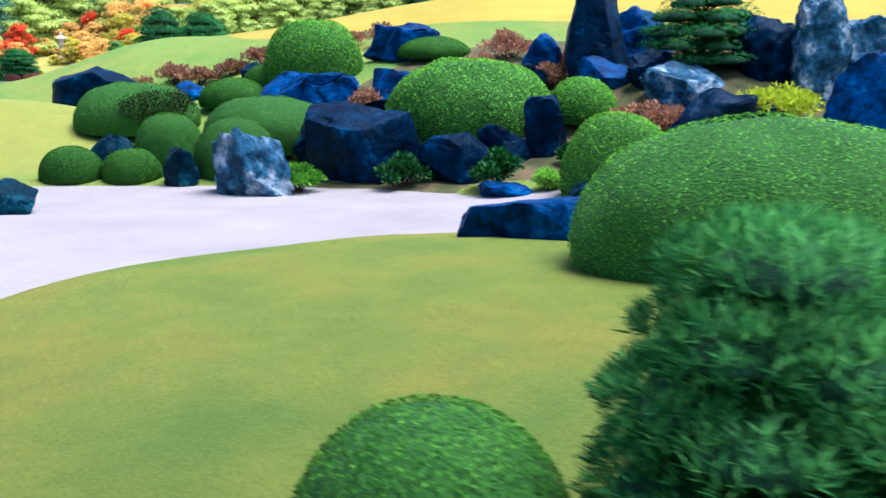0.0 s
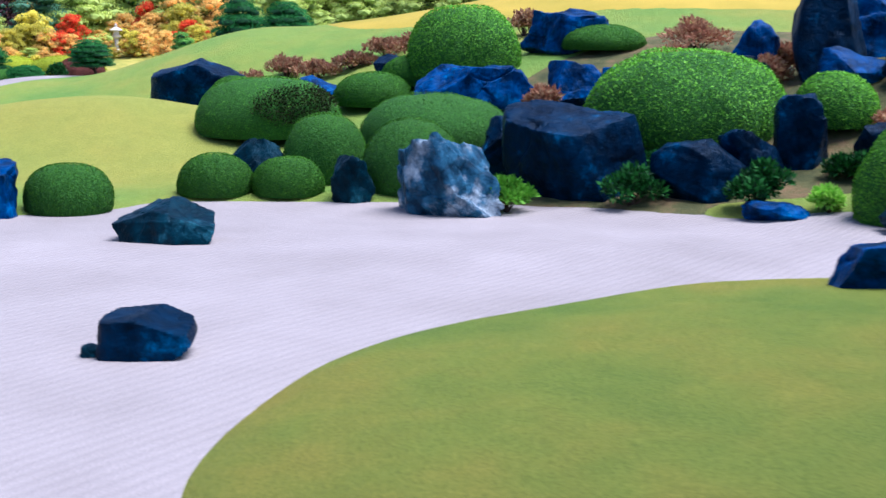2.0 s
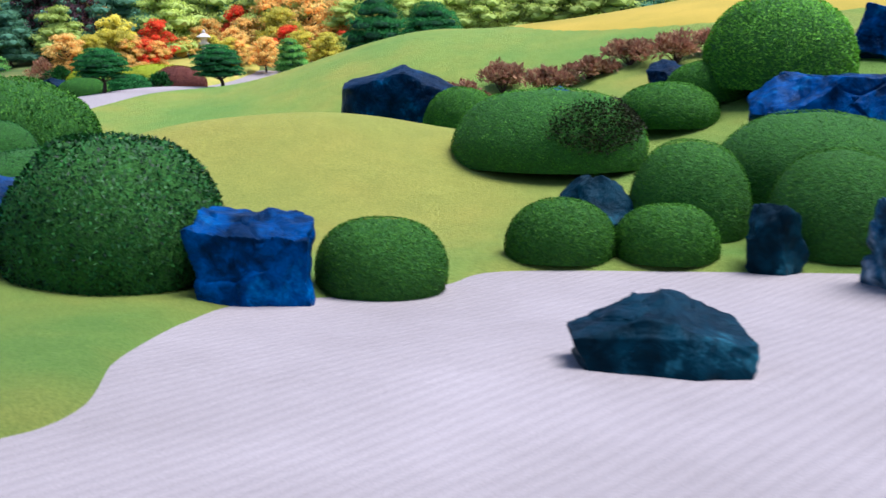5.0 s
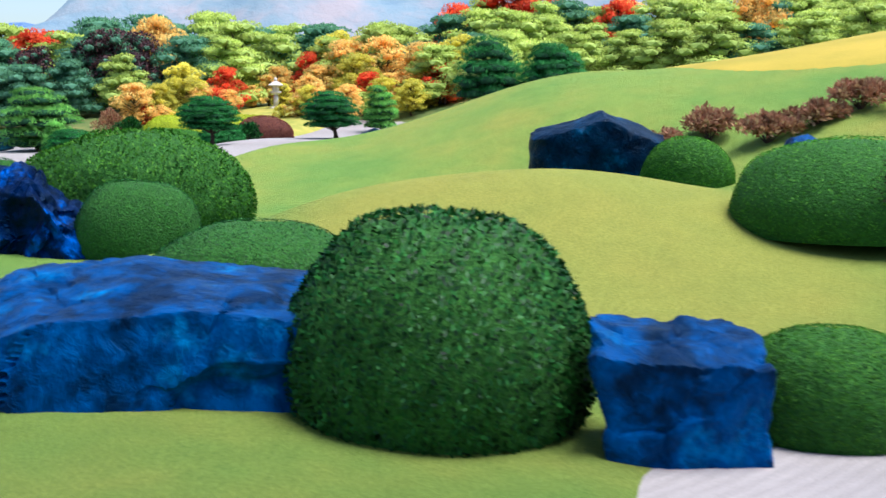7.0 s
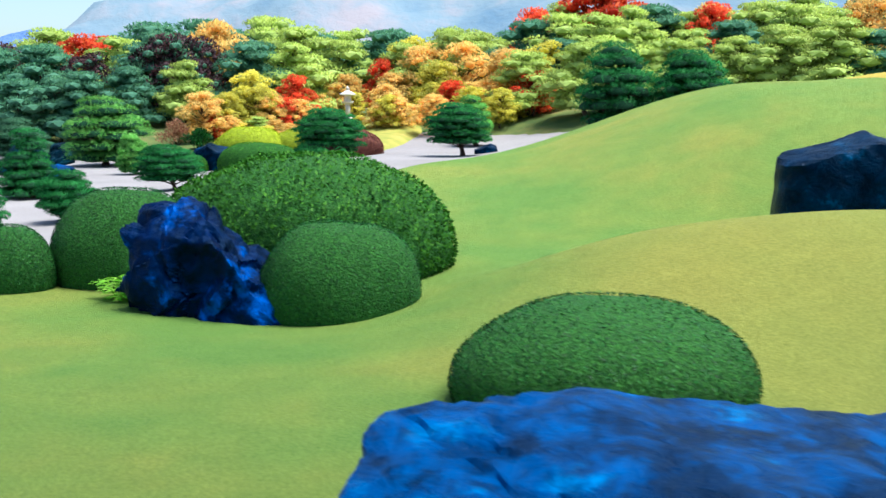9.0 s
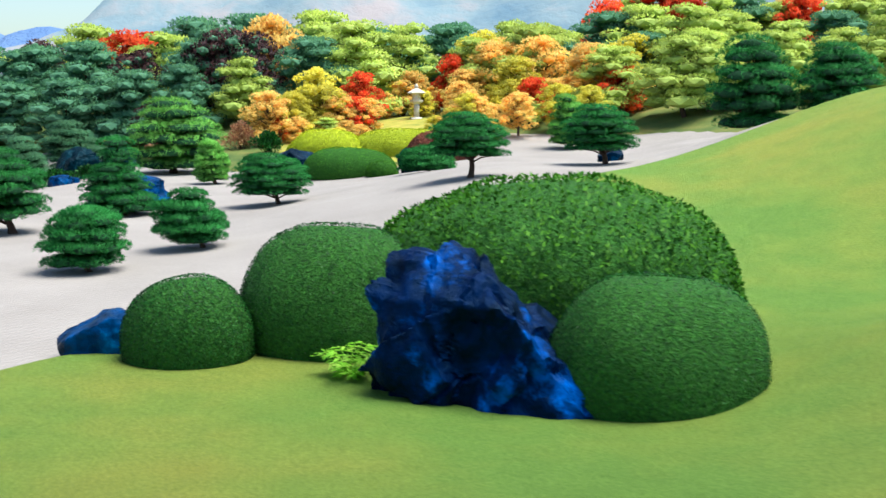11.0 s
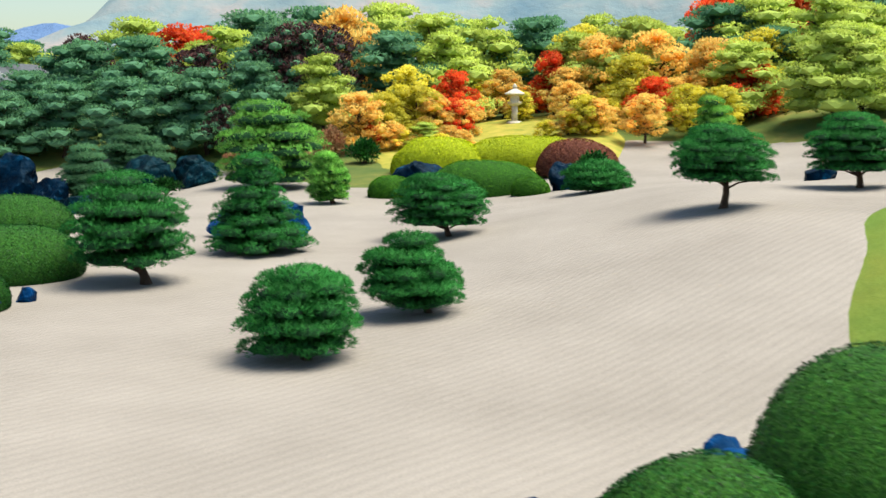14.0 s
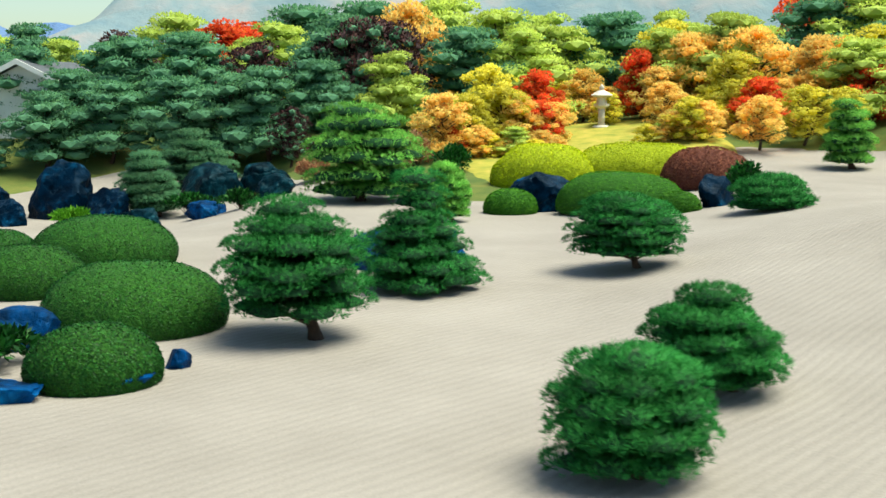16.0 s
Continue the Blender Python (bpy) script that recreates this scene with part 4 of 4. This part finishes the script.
    (-42.0, 53.6, 1.4, 0.9, 0.6, 42, ROCK_BLUE, "blue rock among the low azaleas", dict()),
]
for x, y, w, d, h, seed, m, label, extra in ROCKS:
    rock(x, y, w, d, h, seed, m, label, **extra)

# trained pines on the gravel: x, y, width, height, seed, lean, material, label
PINES = [
    (-38.1, 54.5, 2.32, 2.09, 51, (0.16, -0.1), NEEDLE, 0.75, "trained garden pine with a bent trunk on white gravel"),
    (-36.55, 58.5, 2.4, 2.3, 52, (0.03, 0.0), NEEDLE, 0.62, "dense cone-shaped garden pine on white gravel"),
    (-33.78, 48.7, 1.68, 1.32, 53, (0.1, 0.0), NEEDLE, 1.2, "low round garden pine on white gravel"),
    (-32.57, 60.4, 2.41, 1.55, 54, (0.2, 0.0), NEEDLE, 1.2, "round garden pine with a forked trunk on white gravel"),
    (-32.55, 51.5, 1.62, 1.25, 55, (0.35, 0.0), NEEDLE, 1.3, "low spreading garden pine leaning over white gravel"),
    (-26.6, 57.0, 2.2, 1.75, 56, (0.05, 0.0), NEEDLE, 1.1, "flat-topped garden pine with a bare trunk on gravel"),
    (-22.9, 60.6, 2.33, 1.77, 57, (0.1, 0.0), NEEDLE, 1.1, "low garden pine on the gravel slope"),
    (-16.9, 68.0, 3.41, 3.56, 58, (0.05, 0.0), NEEDLE, 1.0, "tall dark garden pine behind the lawn hill"),
    (-14.2, 67.0, 3.0, 2.6, 59, (0.05, 0.0), NEEDLE, 1.0, "dark garden pine behind the lawn hill"),
    (-22.8, 79.0, 1.85, 2.39, 60, (0.1, 0.0), NEEDLE_BRIGHT, 0.9, "bright green small pine on the gravel slope"),
    (-39.6, 74.3, 4.16, 3.22, 61, (0.0, 0.0), NEEDLE_BRIGHT, 1.1, "large layered cloud pine on the far gravel"),
    (-47.8, 83.5, 3.27, 2.58, 62, (0.25, 0.0), NEEDLE_HAZE, 1.2, "spreading pine with a leaning trunk over rocks"),
    (-48.3, 79.0, 2.31, 2.41, 63, (0.15, 0.0), NEEDLE_HAZE, 1.2, "dark spreading pine over rocks"),
    (-28.4, 66.4, 1.99, 0.86, 64, (0.2, 0.0), NEEDLE, 1.3, "low spreading pine on the far gravel"),
    (-36.6, 68.8, 1.23, 1.55, 65, (0.1, 0.0), NEEDLE_BRIGHT, 1.1, "small round pine on the far gravel"),
    (7.8, 34.3, 4.0, 2.6, 66, (0.1, 0.0), NEEDLE, 1.0, "layered pine among the rocks of the slope"),
    (2.05, 6.1, 2.7, 2.75, 67, (0.1, 0.0), NEEDLE_NEAR, 1.1, "near garden pine on the front lawn"),
]
LOW = {51: 0.26, 54: 0.28, 52: 0.1, 61: 0.14, 66: 0.1, 53: 0.2, 55: 0.22, 56: 0.4, 57: 0.3, 67: 0.1}
for x, y, w, h, seed, lean, m, shape, label in PINES:
    niwaki_pine("garden_pine", x, y, w, h, seed, label, lean, m, shape=shape, clear=LOW.get(seed, 0.16), levels=5 if h < 1.5 else 8 if shape < 0.7 else 6, size=(0.045 if y < 20 else 0.03) if y < 62 else 0.05, tufts=(260 if y < 20 else 190) if y < 62 else 120)

# loose shrubs with uneven outlines
def loose_shrub(x, y, w, h, seed, material, label, leaf=0.08, name="shrub", group="loose shrubs"):
    rng = np.random.default_rng(seed)
    root = tagged(new(name), label, "shrub", group)
    tips = []
    for k in range(14):
        az, tilt = rng.uniform(0, 2 * math.pi), rng.uniform(0.1, 1.0)
        tip = np.array([w * 0.42 * tilt * math.cos(az), w * 0.34 * tilt * math.sin(az), h * rng.uniform(0.5, 0.92) * (1.1 - 0.4 * tilt)])
        v, f = tube([(0, 0, -0.03), tuple(tip * 0.55 + np.array([0, 0, 0.05])), tuple(tip)], [0.02, 0.012, 0.004], 5)
        part("stem", np_mesh("stem", v, f, BARK), root)
        tips.append(tip)
    ps, ns = [], []
    for tip in tips:
        q = rng.normal(0, 1, (130, 3))
        q /= np.linalg.norm(q, axis=1)[:, None]
        ps.append(tip + q * np.array([w * 0.19, w * 0.17, h * 0.2]) * rng.uniform(0.5, 1.05, 130)[:, None])
        ns.append(q * 0.6 + np.array([0, 0, 0.6]))
    v, f = leaf_cloud(np.vstack(ps), np.vstack(ns), leaf, rng, 0.8, 0.8, 1.9)
    part("foliage", np_mesh("foliage", v, f, material), root)
    root.location = (x, y, ground_at(x, y))
    return root


for x, y, w, h, seed, m, label in [
    (-3.89, 29.9, 1.2, 0.75, 71, AZALEA_BRIGHT, "small loose green shrub beside the pale rock"),
    (-1.1, 30.2, 1.4, 0.9, 72, AZALEA_DEEP, "dark feathery shrub before the cliff rock"),
    (1.4, 29.0, 1.3, 0.95, 73, AZALEA_DEEP, "dark feathery shrub before the rocks"),
    (9.24, 31.2, 2.5, 1.1, 74, AZALEA_YELLOW, "yellow-green shrub among the rocks"),
    (9.3, 29.8, 1.9, 0.9, 75, AZALEA_YELLOW, "yellow-green shrub among the rocks"),
    (5.6, 31.4, 1.6, 0.8, 76, TWIG_RED, "brownish shrub beside the pale rock"),
    (3.3, 36.0, 1.4, 0.8, 77, TWIG_RED, "reddish shrub at the monolith's foot"),
    (-2.5, 37.0, 1.1, 0.9, 78, TWIG_RED, "reddish shrub between the slope rocks"),
    (-41.8, 52.4, 1.6, 0.5, 80, AZALEA_DEEP, "dark ground-covering shrub among rocks"),
    (-42.6, 51.6, 1.6, 0.5, 81, AZALEA_DEEP, "dark ground-covering shrub among rocks"),
    (2.75, 28.55, 0.6, 0.5, 83, HERB, "small pale yellow-green plant at the rock's foot"),
    (-50.2, 76.2, 1.5, 0.7, 84, AZALEA_BRIGHT, "light green grassy plant before the rockery"),
    (-46.6, 78.4, 1.8, 0.8, 85, AZALEA_DEEP, "dark green shrub in the rockery"),
    (-44.2, 76.4, 1.6, 0.6, 86, AZALEA_DEEP, "low dark green shrub in the rockery"),
    (-42.2, 80.6, 1.6, 0.8, 87, TWIG_RED, "low reddish shrub behind the rockery"),
    (-38.6, 82.0, 1.8, 1.4, 88, TWIG_RED, "bare brownish shrub under the trees"),
    (-37.0, 80.5, 1.6, 1.2, 89, AZALEA_DEEP, "dark green shrub under the trees"),
    (-2.9, 32.6, 1.2, 0.7, 101, AZALEA_DEEP, "dark green shrub between the shore rocks"),
    (-0.7, 31.8, 1.2, 0.8, 102, AZALEA_DEEP, "dark green shrub between the shore rocks"),
    (3.7, 30.0, 1.1, 0.6, 103, AZALEA_DEEP, "dark green shrub between the shore rocks"),
    (5.6, 29.4, 1.4, 0.7, 104, AZALEA_DEEP, "dark green shrub beside the clipped bush"),
    (6.6, 31.0, 1.5, 0.8, 105, TWIG_RED, "brownish shrub among the slope rocks"),
    (4.0, 36.9, 1.5, 0.8, 106, TWIG_RED, "reddish shrub among the slope rocks"),
    (1.2, 38.6, 1.8, 0.9, 107, TWIG_RED, "brownish shrub high on the slope"),
    (2.4, 40.6, 2.0, 0.9, 108, TWIG_RED, "brownish shrub high on the slope"),
    (-28.2, 70.6, 1.2, 1.0, 82, AZALEA_DEEP, "dark green shrub on the far shore"),
]:
    loose_shrub(x, y, w, h, seed, m, label)
for k in range(9):
    loose_shrub(-12.6 + k * 1.25, 47.0 + 0.5 * math.sin(k * 2.1), 1.6, 0.72 + 0.15 * math.sin(k * 1.7), 90 + k, TWIG_RED, "low reddish-brown shrub in a row behind the rocks", group="reddish shrub row")



def fern(x, y, w, h, seed, label):
    """A low fern: arching stalks with two rows of long pointed leaflets."""
    rng = np.random.default_rng(seed)
    root = tagged(new("fern"), label, "fern", "loose shrubs")
    for k in range(13):
        az, reach = k * 2.399963 + rng.normal(0, 0.2), w * 0.5 * rng.uniform(0.55, 1.05)
        rise = h * rng.uniform(0.7, 1.0)
        way, across = np.array([math.cos(az), math.sin(az), 0.0]), np.array([-math.sin(az), math.cos(az), 0.0])
        curve = [way * reach * u + np.array([0, 0, rise * math.sin(u * 2.1) - 0.02]) for u in np.linspace(0, 1, 8)]
        v, f = tube([tuple(c) for c in curve], [0.008 - 0.0008 * a for a in range(8)], 5)
        frond = part("stalk", np_mesh("stalk", v, f, HERB, True), root)
        lv = []
        for a in range(1, 8):
            long = 0.17 * w * (1.25 - 0.11 * a)
            for side in (-1, 1):
                tip = curve[a] + across * side * long + way * long * 0.7 + np.array([0, 0, -0.02 + rng.normal(0, 0.015)])
                mid, wide = (curve[a] + tip) / 2 + np.array([0, 0, 0.015]), way * long * 0.17 - across * side * long * 0.1
                lv += [curve[a], mid + wide, tip, mid - wide]
        part("leaflets", np_mesh("leaflets", np.array(lv), np.arange(len(lv)).reshape(-1, 4), HERB), frond)
    root.location = (x, y, ground_at(x, y))
    return root


fern(-27.45, 40.65, 0.95, 0.42, 79, "light green fern with long leaves beside a blue rock")

# far rows of trees
KINDS = {}
for key, m, kind, label, category in [
    ("dark", NEEDLE_HAZE, "pine", "dark green layered pine in the trees behind the garden", "pine tree"),
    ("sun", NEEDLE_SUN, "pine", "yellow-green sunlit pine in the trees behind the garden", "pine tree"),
    ("red", MAPLE_RED, "maple", "bright red autumn maple behind the garden", "maple tree"),
    ("orange", MAPLE_ORANGE, "maple", "orange autumn maple behind the garden", "maple tree"),
    ("yellow", MAPLE_YELLOW, "maple", "yellow autumn tree behind the garden", "maple tree"),
    ("purple", MAPLE_DARK, "maple", "dark purple-leaved tree behind the garden", "tree"),
]:
    KINDS[key] = [crown_tree("pine_tree" if kind == "pine" else "maple_tree", 200 + 10 * len(KINDS) + v, m, kind, label, category) for v in range(3 if kind == "pine" else 2)]
used = set()


def far_tree(key, x, y, h, seed, wide=1.0):
    base = KINDS[key][seed % len(KINDS[key])]
    m = Matrix.Translation((x, y, float(sand_height(x, min(y, 110))) + 0.15)) @ Matrix.Rotation(seed * 1.7, 4, "Z") @ Matrix.Diagonal((h * wide, h * wide, h, 1))
    if base not in used:
        used.add(base)
        base.matrix_basis = m
        return base
    ob = copy_thing(base, Matrix())
    ob.matrix_basis = m
    return ob


rng = random.Random(5)
FAR = []
for row, (yy, hh, step) in enumerate([(88, 3.9, 2.6), (94, 4.6, 2.8), (100, 5.2, 3.0), (107, 6.0, 3.4)]):
    xx = -82.0
    while xx < 22:
        # eastern trees mostly take the colour with sunlight painted in
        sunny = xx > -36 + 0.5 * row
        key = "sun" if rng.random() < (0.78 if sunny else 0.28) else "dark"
        if rng.random() < 0.07:
            key = "orange" if sunny else "purple"
        if not (-39 < xx < -22 and row == 0) and not (-66 < xx < -52 and row == 0) and not (-34 < xx < -27 and row == 1):
            FAR.append((key, xx + rng.uniform(-0.9, 0.9), yy + rng.uniform(-1.5, 1.5) + (0 if xx < -20 else -4), hh * rng.uniform(0.85, 1.12) * (1.15 if -48 < xx < -28 else 1.0), rng.randrange(100), rng.uniform(1.0, 1.3)))
        xx += step * rng.uniform(0.8, 1.2)
for k in range(26):
    FAR.append((("orange", "yellow", "orange", "yellow", "orange", "red")[k % 6], -37.5 + k * 0.78 + rng.uniform(-0.4, 0.4), 86.0 + rng.uniform(-3.5, 3.0) + (8 if -33.5 < -37.5 + k * 0.78 < -28 else 0), rng.uniform(1.6, 2.9), rng.randrange(100), 1.25))
FAR += [("red", -51.0, 103, 6.1, 1, 1.45), ("red", -14.6, 101, 8.0, 0, 1.2), ("red", -28.6, 92.5, 3.6, 0, 0.9), ("red", -33.6, 89.5, 3.2, 1, 1.0), ("orange", -34.4, 87.0, 2.4, 0, 1.1), ("red", -37.2, 84.0, 1.8, 0, 1.0),
        ("yellow", -35.8, 87.5, 3.6, 0, 1.1), ("yellow", -36.6, 85.0, 2.6, 1, 1.1), ("orange", -26.2, 92.5, 4.2, 1, 1.2), ("orange", -23.6, 91.0, 4.4, 0, 1.2), ("yellow", -25.0, 88.5, 3.4, 1, 1.2), ("orange", -28.0, 88.0, 2.3, 0, 1.2),
        ("orange", -33.0, 87.0, 2.0, 1, 1.2), ("orange", -21.0, 89.5, 4.0, 1, 1.2), ("yellow", -18.6, 90.0, 4.0, 0, 1.2), ("red", -8.0, 96.0, 5.6, 1, 0.9), ("red", -19.0, 100.0, 6.6, 0, 0.9),
        ("purple", -42.0, 92.0, 5.6, 1, 1.1), ("purple", -44.0, 85.0, 2.6, 0, 1.0), ("yellow", -27.0, 94.5, 4.8, 0, 1.1), ("orange", -40.0, 97, 6.6, 0, 1.0)]
for k in range(30):
    FAR.append((("orange", "yellow", "orange", "sun", "yellow", "orange")[k % 6], -36.0 + k * 0.55 + rng.uniform(-0.4, 0.4), 82.5 + 0.16 * k + rng.uniform(-1.2, 1.8) + (5 if 9 < k < 12 else 0), rng.uniform(0.9, 1.6), rng.randrange(100), 1.5))
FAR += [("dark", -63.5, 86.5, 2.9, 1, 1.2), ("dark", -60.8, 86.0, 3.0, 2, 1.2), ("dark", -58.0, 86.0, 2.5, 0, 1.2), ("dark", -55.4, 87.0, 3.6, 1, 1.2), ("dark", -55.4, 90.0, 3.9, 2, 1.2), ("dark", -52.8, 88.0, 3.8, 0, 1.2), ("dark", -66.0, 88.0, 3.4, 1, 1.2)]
for key, xx, yy, h, seed, wide in FAR:
    if -32.9 < xx < -29.6 and 79 < yy < 90:  # open view of the lantern
        continue
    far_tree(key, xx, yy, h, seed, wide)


# stone lantern among the maples
lantern = tagged(new("stone_lantern"), "tall pale stone lantern among autumn maples", "lantern")
for name, profile, around in [
    ("base", [(0.0, 0.0), (0.42, 0.0), (0.42, 0.14), (0.3, 0.22), (0.0, 0.22)], 6),
    ("post", [(0.0, 0.2), (0.17, 0.2), (0.15, 0.5), (0.18, 0.56), (0.15, 0.62), (0.16, 1.0), (0.0, 1.0)], 16),
    ("platform", [(0.0, 0.98), (0.2, 0.98), (0.36, 1.1), (0.36, 1.2), (0.0, 1.2)], 6),
    ("firebox", [(0.0, 1.18), (0.24, 1.18), (0.22, 1.52), (0.0, 1.52)], 6),
    ("roof", [(0.0, 1.5), (0.3, 1.5), (0.5, 1.56), (0.5, 1.6), (0.24, 1.76), (0.1, 1.84), (0.0, 1.84)], 6),
    ("finial", [(0.0, 1.82), (0.09, 1.84), (0.12, 1.94), (0.06, 2.04), (0.0, 2.1)], 12),
]:
    v, f = lathe(profile, around)
    part(name, np_mesh(name, v, f, STONE_PALE, name in ("post", "finial")), lantern)
lantern.location = (-30.6, 90.5, float(sand_height(-30.6, 90.5)) + 0.2)

# house with a white gable beyond the trees
house = tagged(new("house"), "white plastered house with a grey tiled gable roof", "house")


def box_mesh(name, x0, x1, y0, y1, z0, z1, m):
    v = np.array([(a, b, c) for c in (z0, z1) for b in (y0, y1) for a in (x0, x1)], float)
    return np_mesh(name, v, np.array([(0, 2, 3, 1), (4, 5, 7, 6), (0, 1, 5, 4), (2, 6, 7, 3), (0, 4, 6, 2), (1, 3, 7, 5)]), m)


part("wall", box_mesh("wall", -2.6, 2.6, -2.4, 5, -0.3, 2.9, PLASTER), house)
v = np.array([(-2.6, y, 2.9) for y in (-2.4, 5)] + [(2.6, y, 2.9) for y in (-2.4, 5)] + [(0, y, 4.2) for y in (-2.4, 5)], float)
part("gable", np_mesh("gable", v, np.array([(0, 2, 4), (1, 5, 3), (0, 4, 5), (0, 5, 1), (2, 3, 5), (2, 5, 4)]), PLASTER), house)
for side in (-1, 1):
    v = np.array([(side * 3.2, -3.0, 2.68), (side * 3.2, 5.6, 2.68), (0, 5.6, 4.28), (0, -3.0, 4.28), (side * 3.2, -3.0, 2.86), (side * 3.2, 5.6, 2.86), (0, 5.6, 4.46), (0, -3.0, 4.46)], float)
    part("roof_slope", np_mesh("roof_slope", v, np.array([(0, 1, 2, 3), (4, 7, 6, 5), (0, 4, 5, 1), (3, 2, 6, 7), (0, 3, 7, 4), (1, 5, 6, 2)]), ROOF_TILE), house)
    v = np.array([(side * 3.2, -3.05, 2.6), (0, -3.05, 4.2), (0, -3.05, 4.5), (side * 3.2, -3.05, 2.9), (side * 3.2, -2.96, 2.6), (0, -2.96, 4.2), (0, -2.96, 4.5), (side * 3.2, -2.96, 2.9)], float)
    part("bargeboard", np_mesh("bargeboard", v, np.array([(0, 1, 2, 3), (4, 7, 6, 5), (0, 4, 5, 1), (1, 5, 6, 2), (2, 6, 7, 3), (3, 7, 4, 0)]), PLASTER), house)
house.location, house.scale = (-58.4, 93.5, float(sand_height(-58.4, 93.5)) - 0.1), (0.85, 0.85, 0.85)


# mountains
def ridge(name, y, x0, x1, height, seed, material, label, rough):
    x, yy, f = grid(x0, x1, y, y + 260, 9.0)
    top = np.array([noise.fractal(Vector((a * 0.0022 + seed, 0.3, 0)), 0.9, 2.0, 5) for a in x])
    detail = np.array([noise.fractal(Vector((a * 0.016, b * 0.016, seed)), 0.8, 2.1, 5) for a, b in zip(x, yy)])
    z = (height(x) + top * rough) * np.sin(np.clip((yy - y) / 260, 0, 1) * math.pi * 0.5) ** 0.7 + detail * rough * 0.5
    ob = new(name, np_mesh(name, np.stack([x, yy, np.where(yy < y + 5, -2, z)], 1), f, material, True))
    return tagged(ob, label, "mountain", kind="structure")


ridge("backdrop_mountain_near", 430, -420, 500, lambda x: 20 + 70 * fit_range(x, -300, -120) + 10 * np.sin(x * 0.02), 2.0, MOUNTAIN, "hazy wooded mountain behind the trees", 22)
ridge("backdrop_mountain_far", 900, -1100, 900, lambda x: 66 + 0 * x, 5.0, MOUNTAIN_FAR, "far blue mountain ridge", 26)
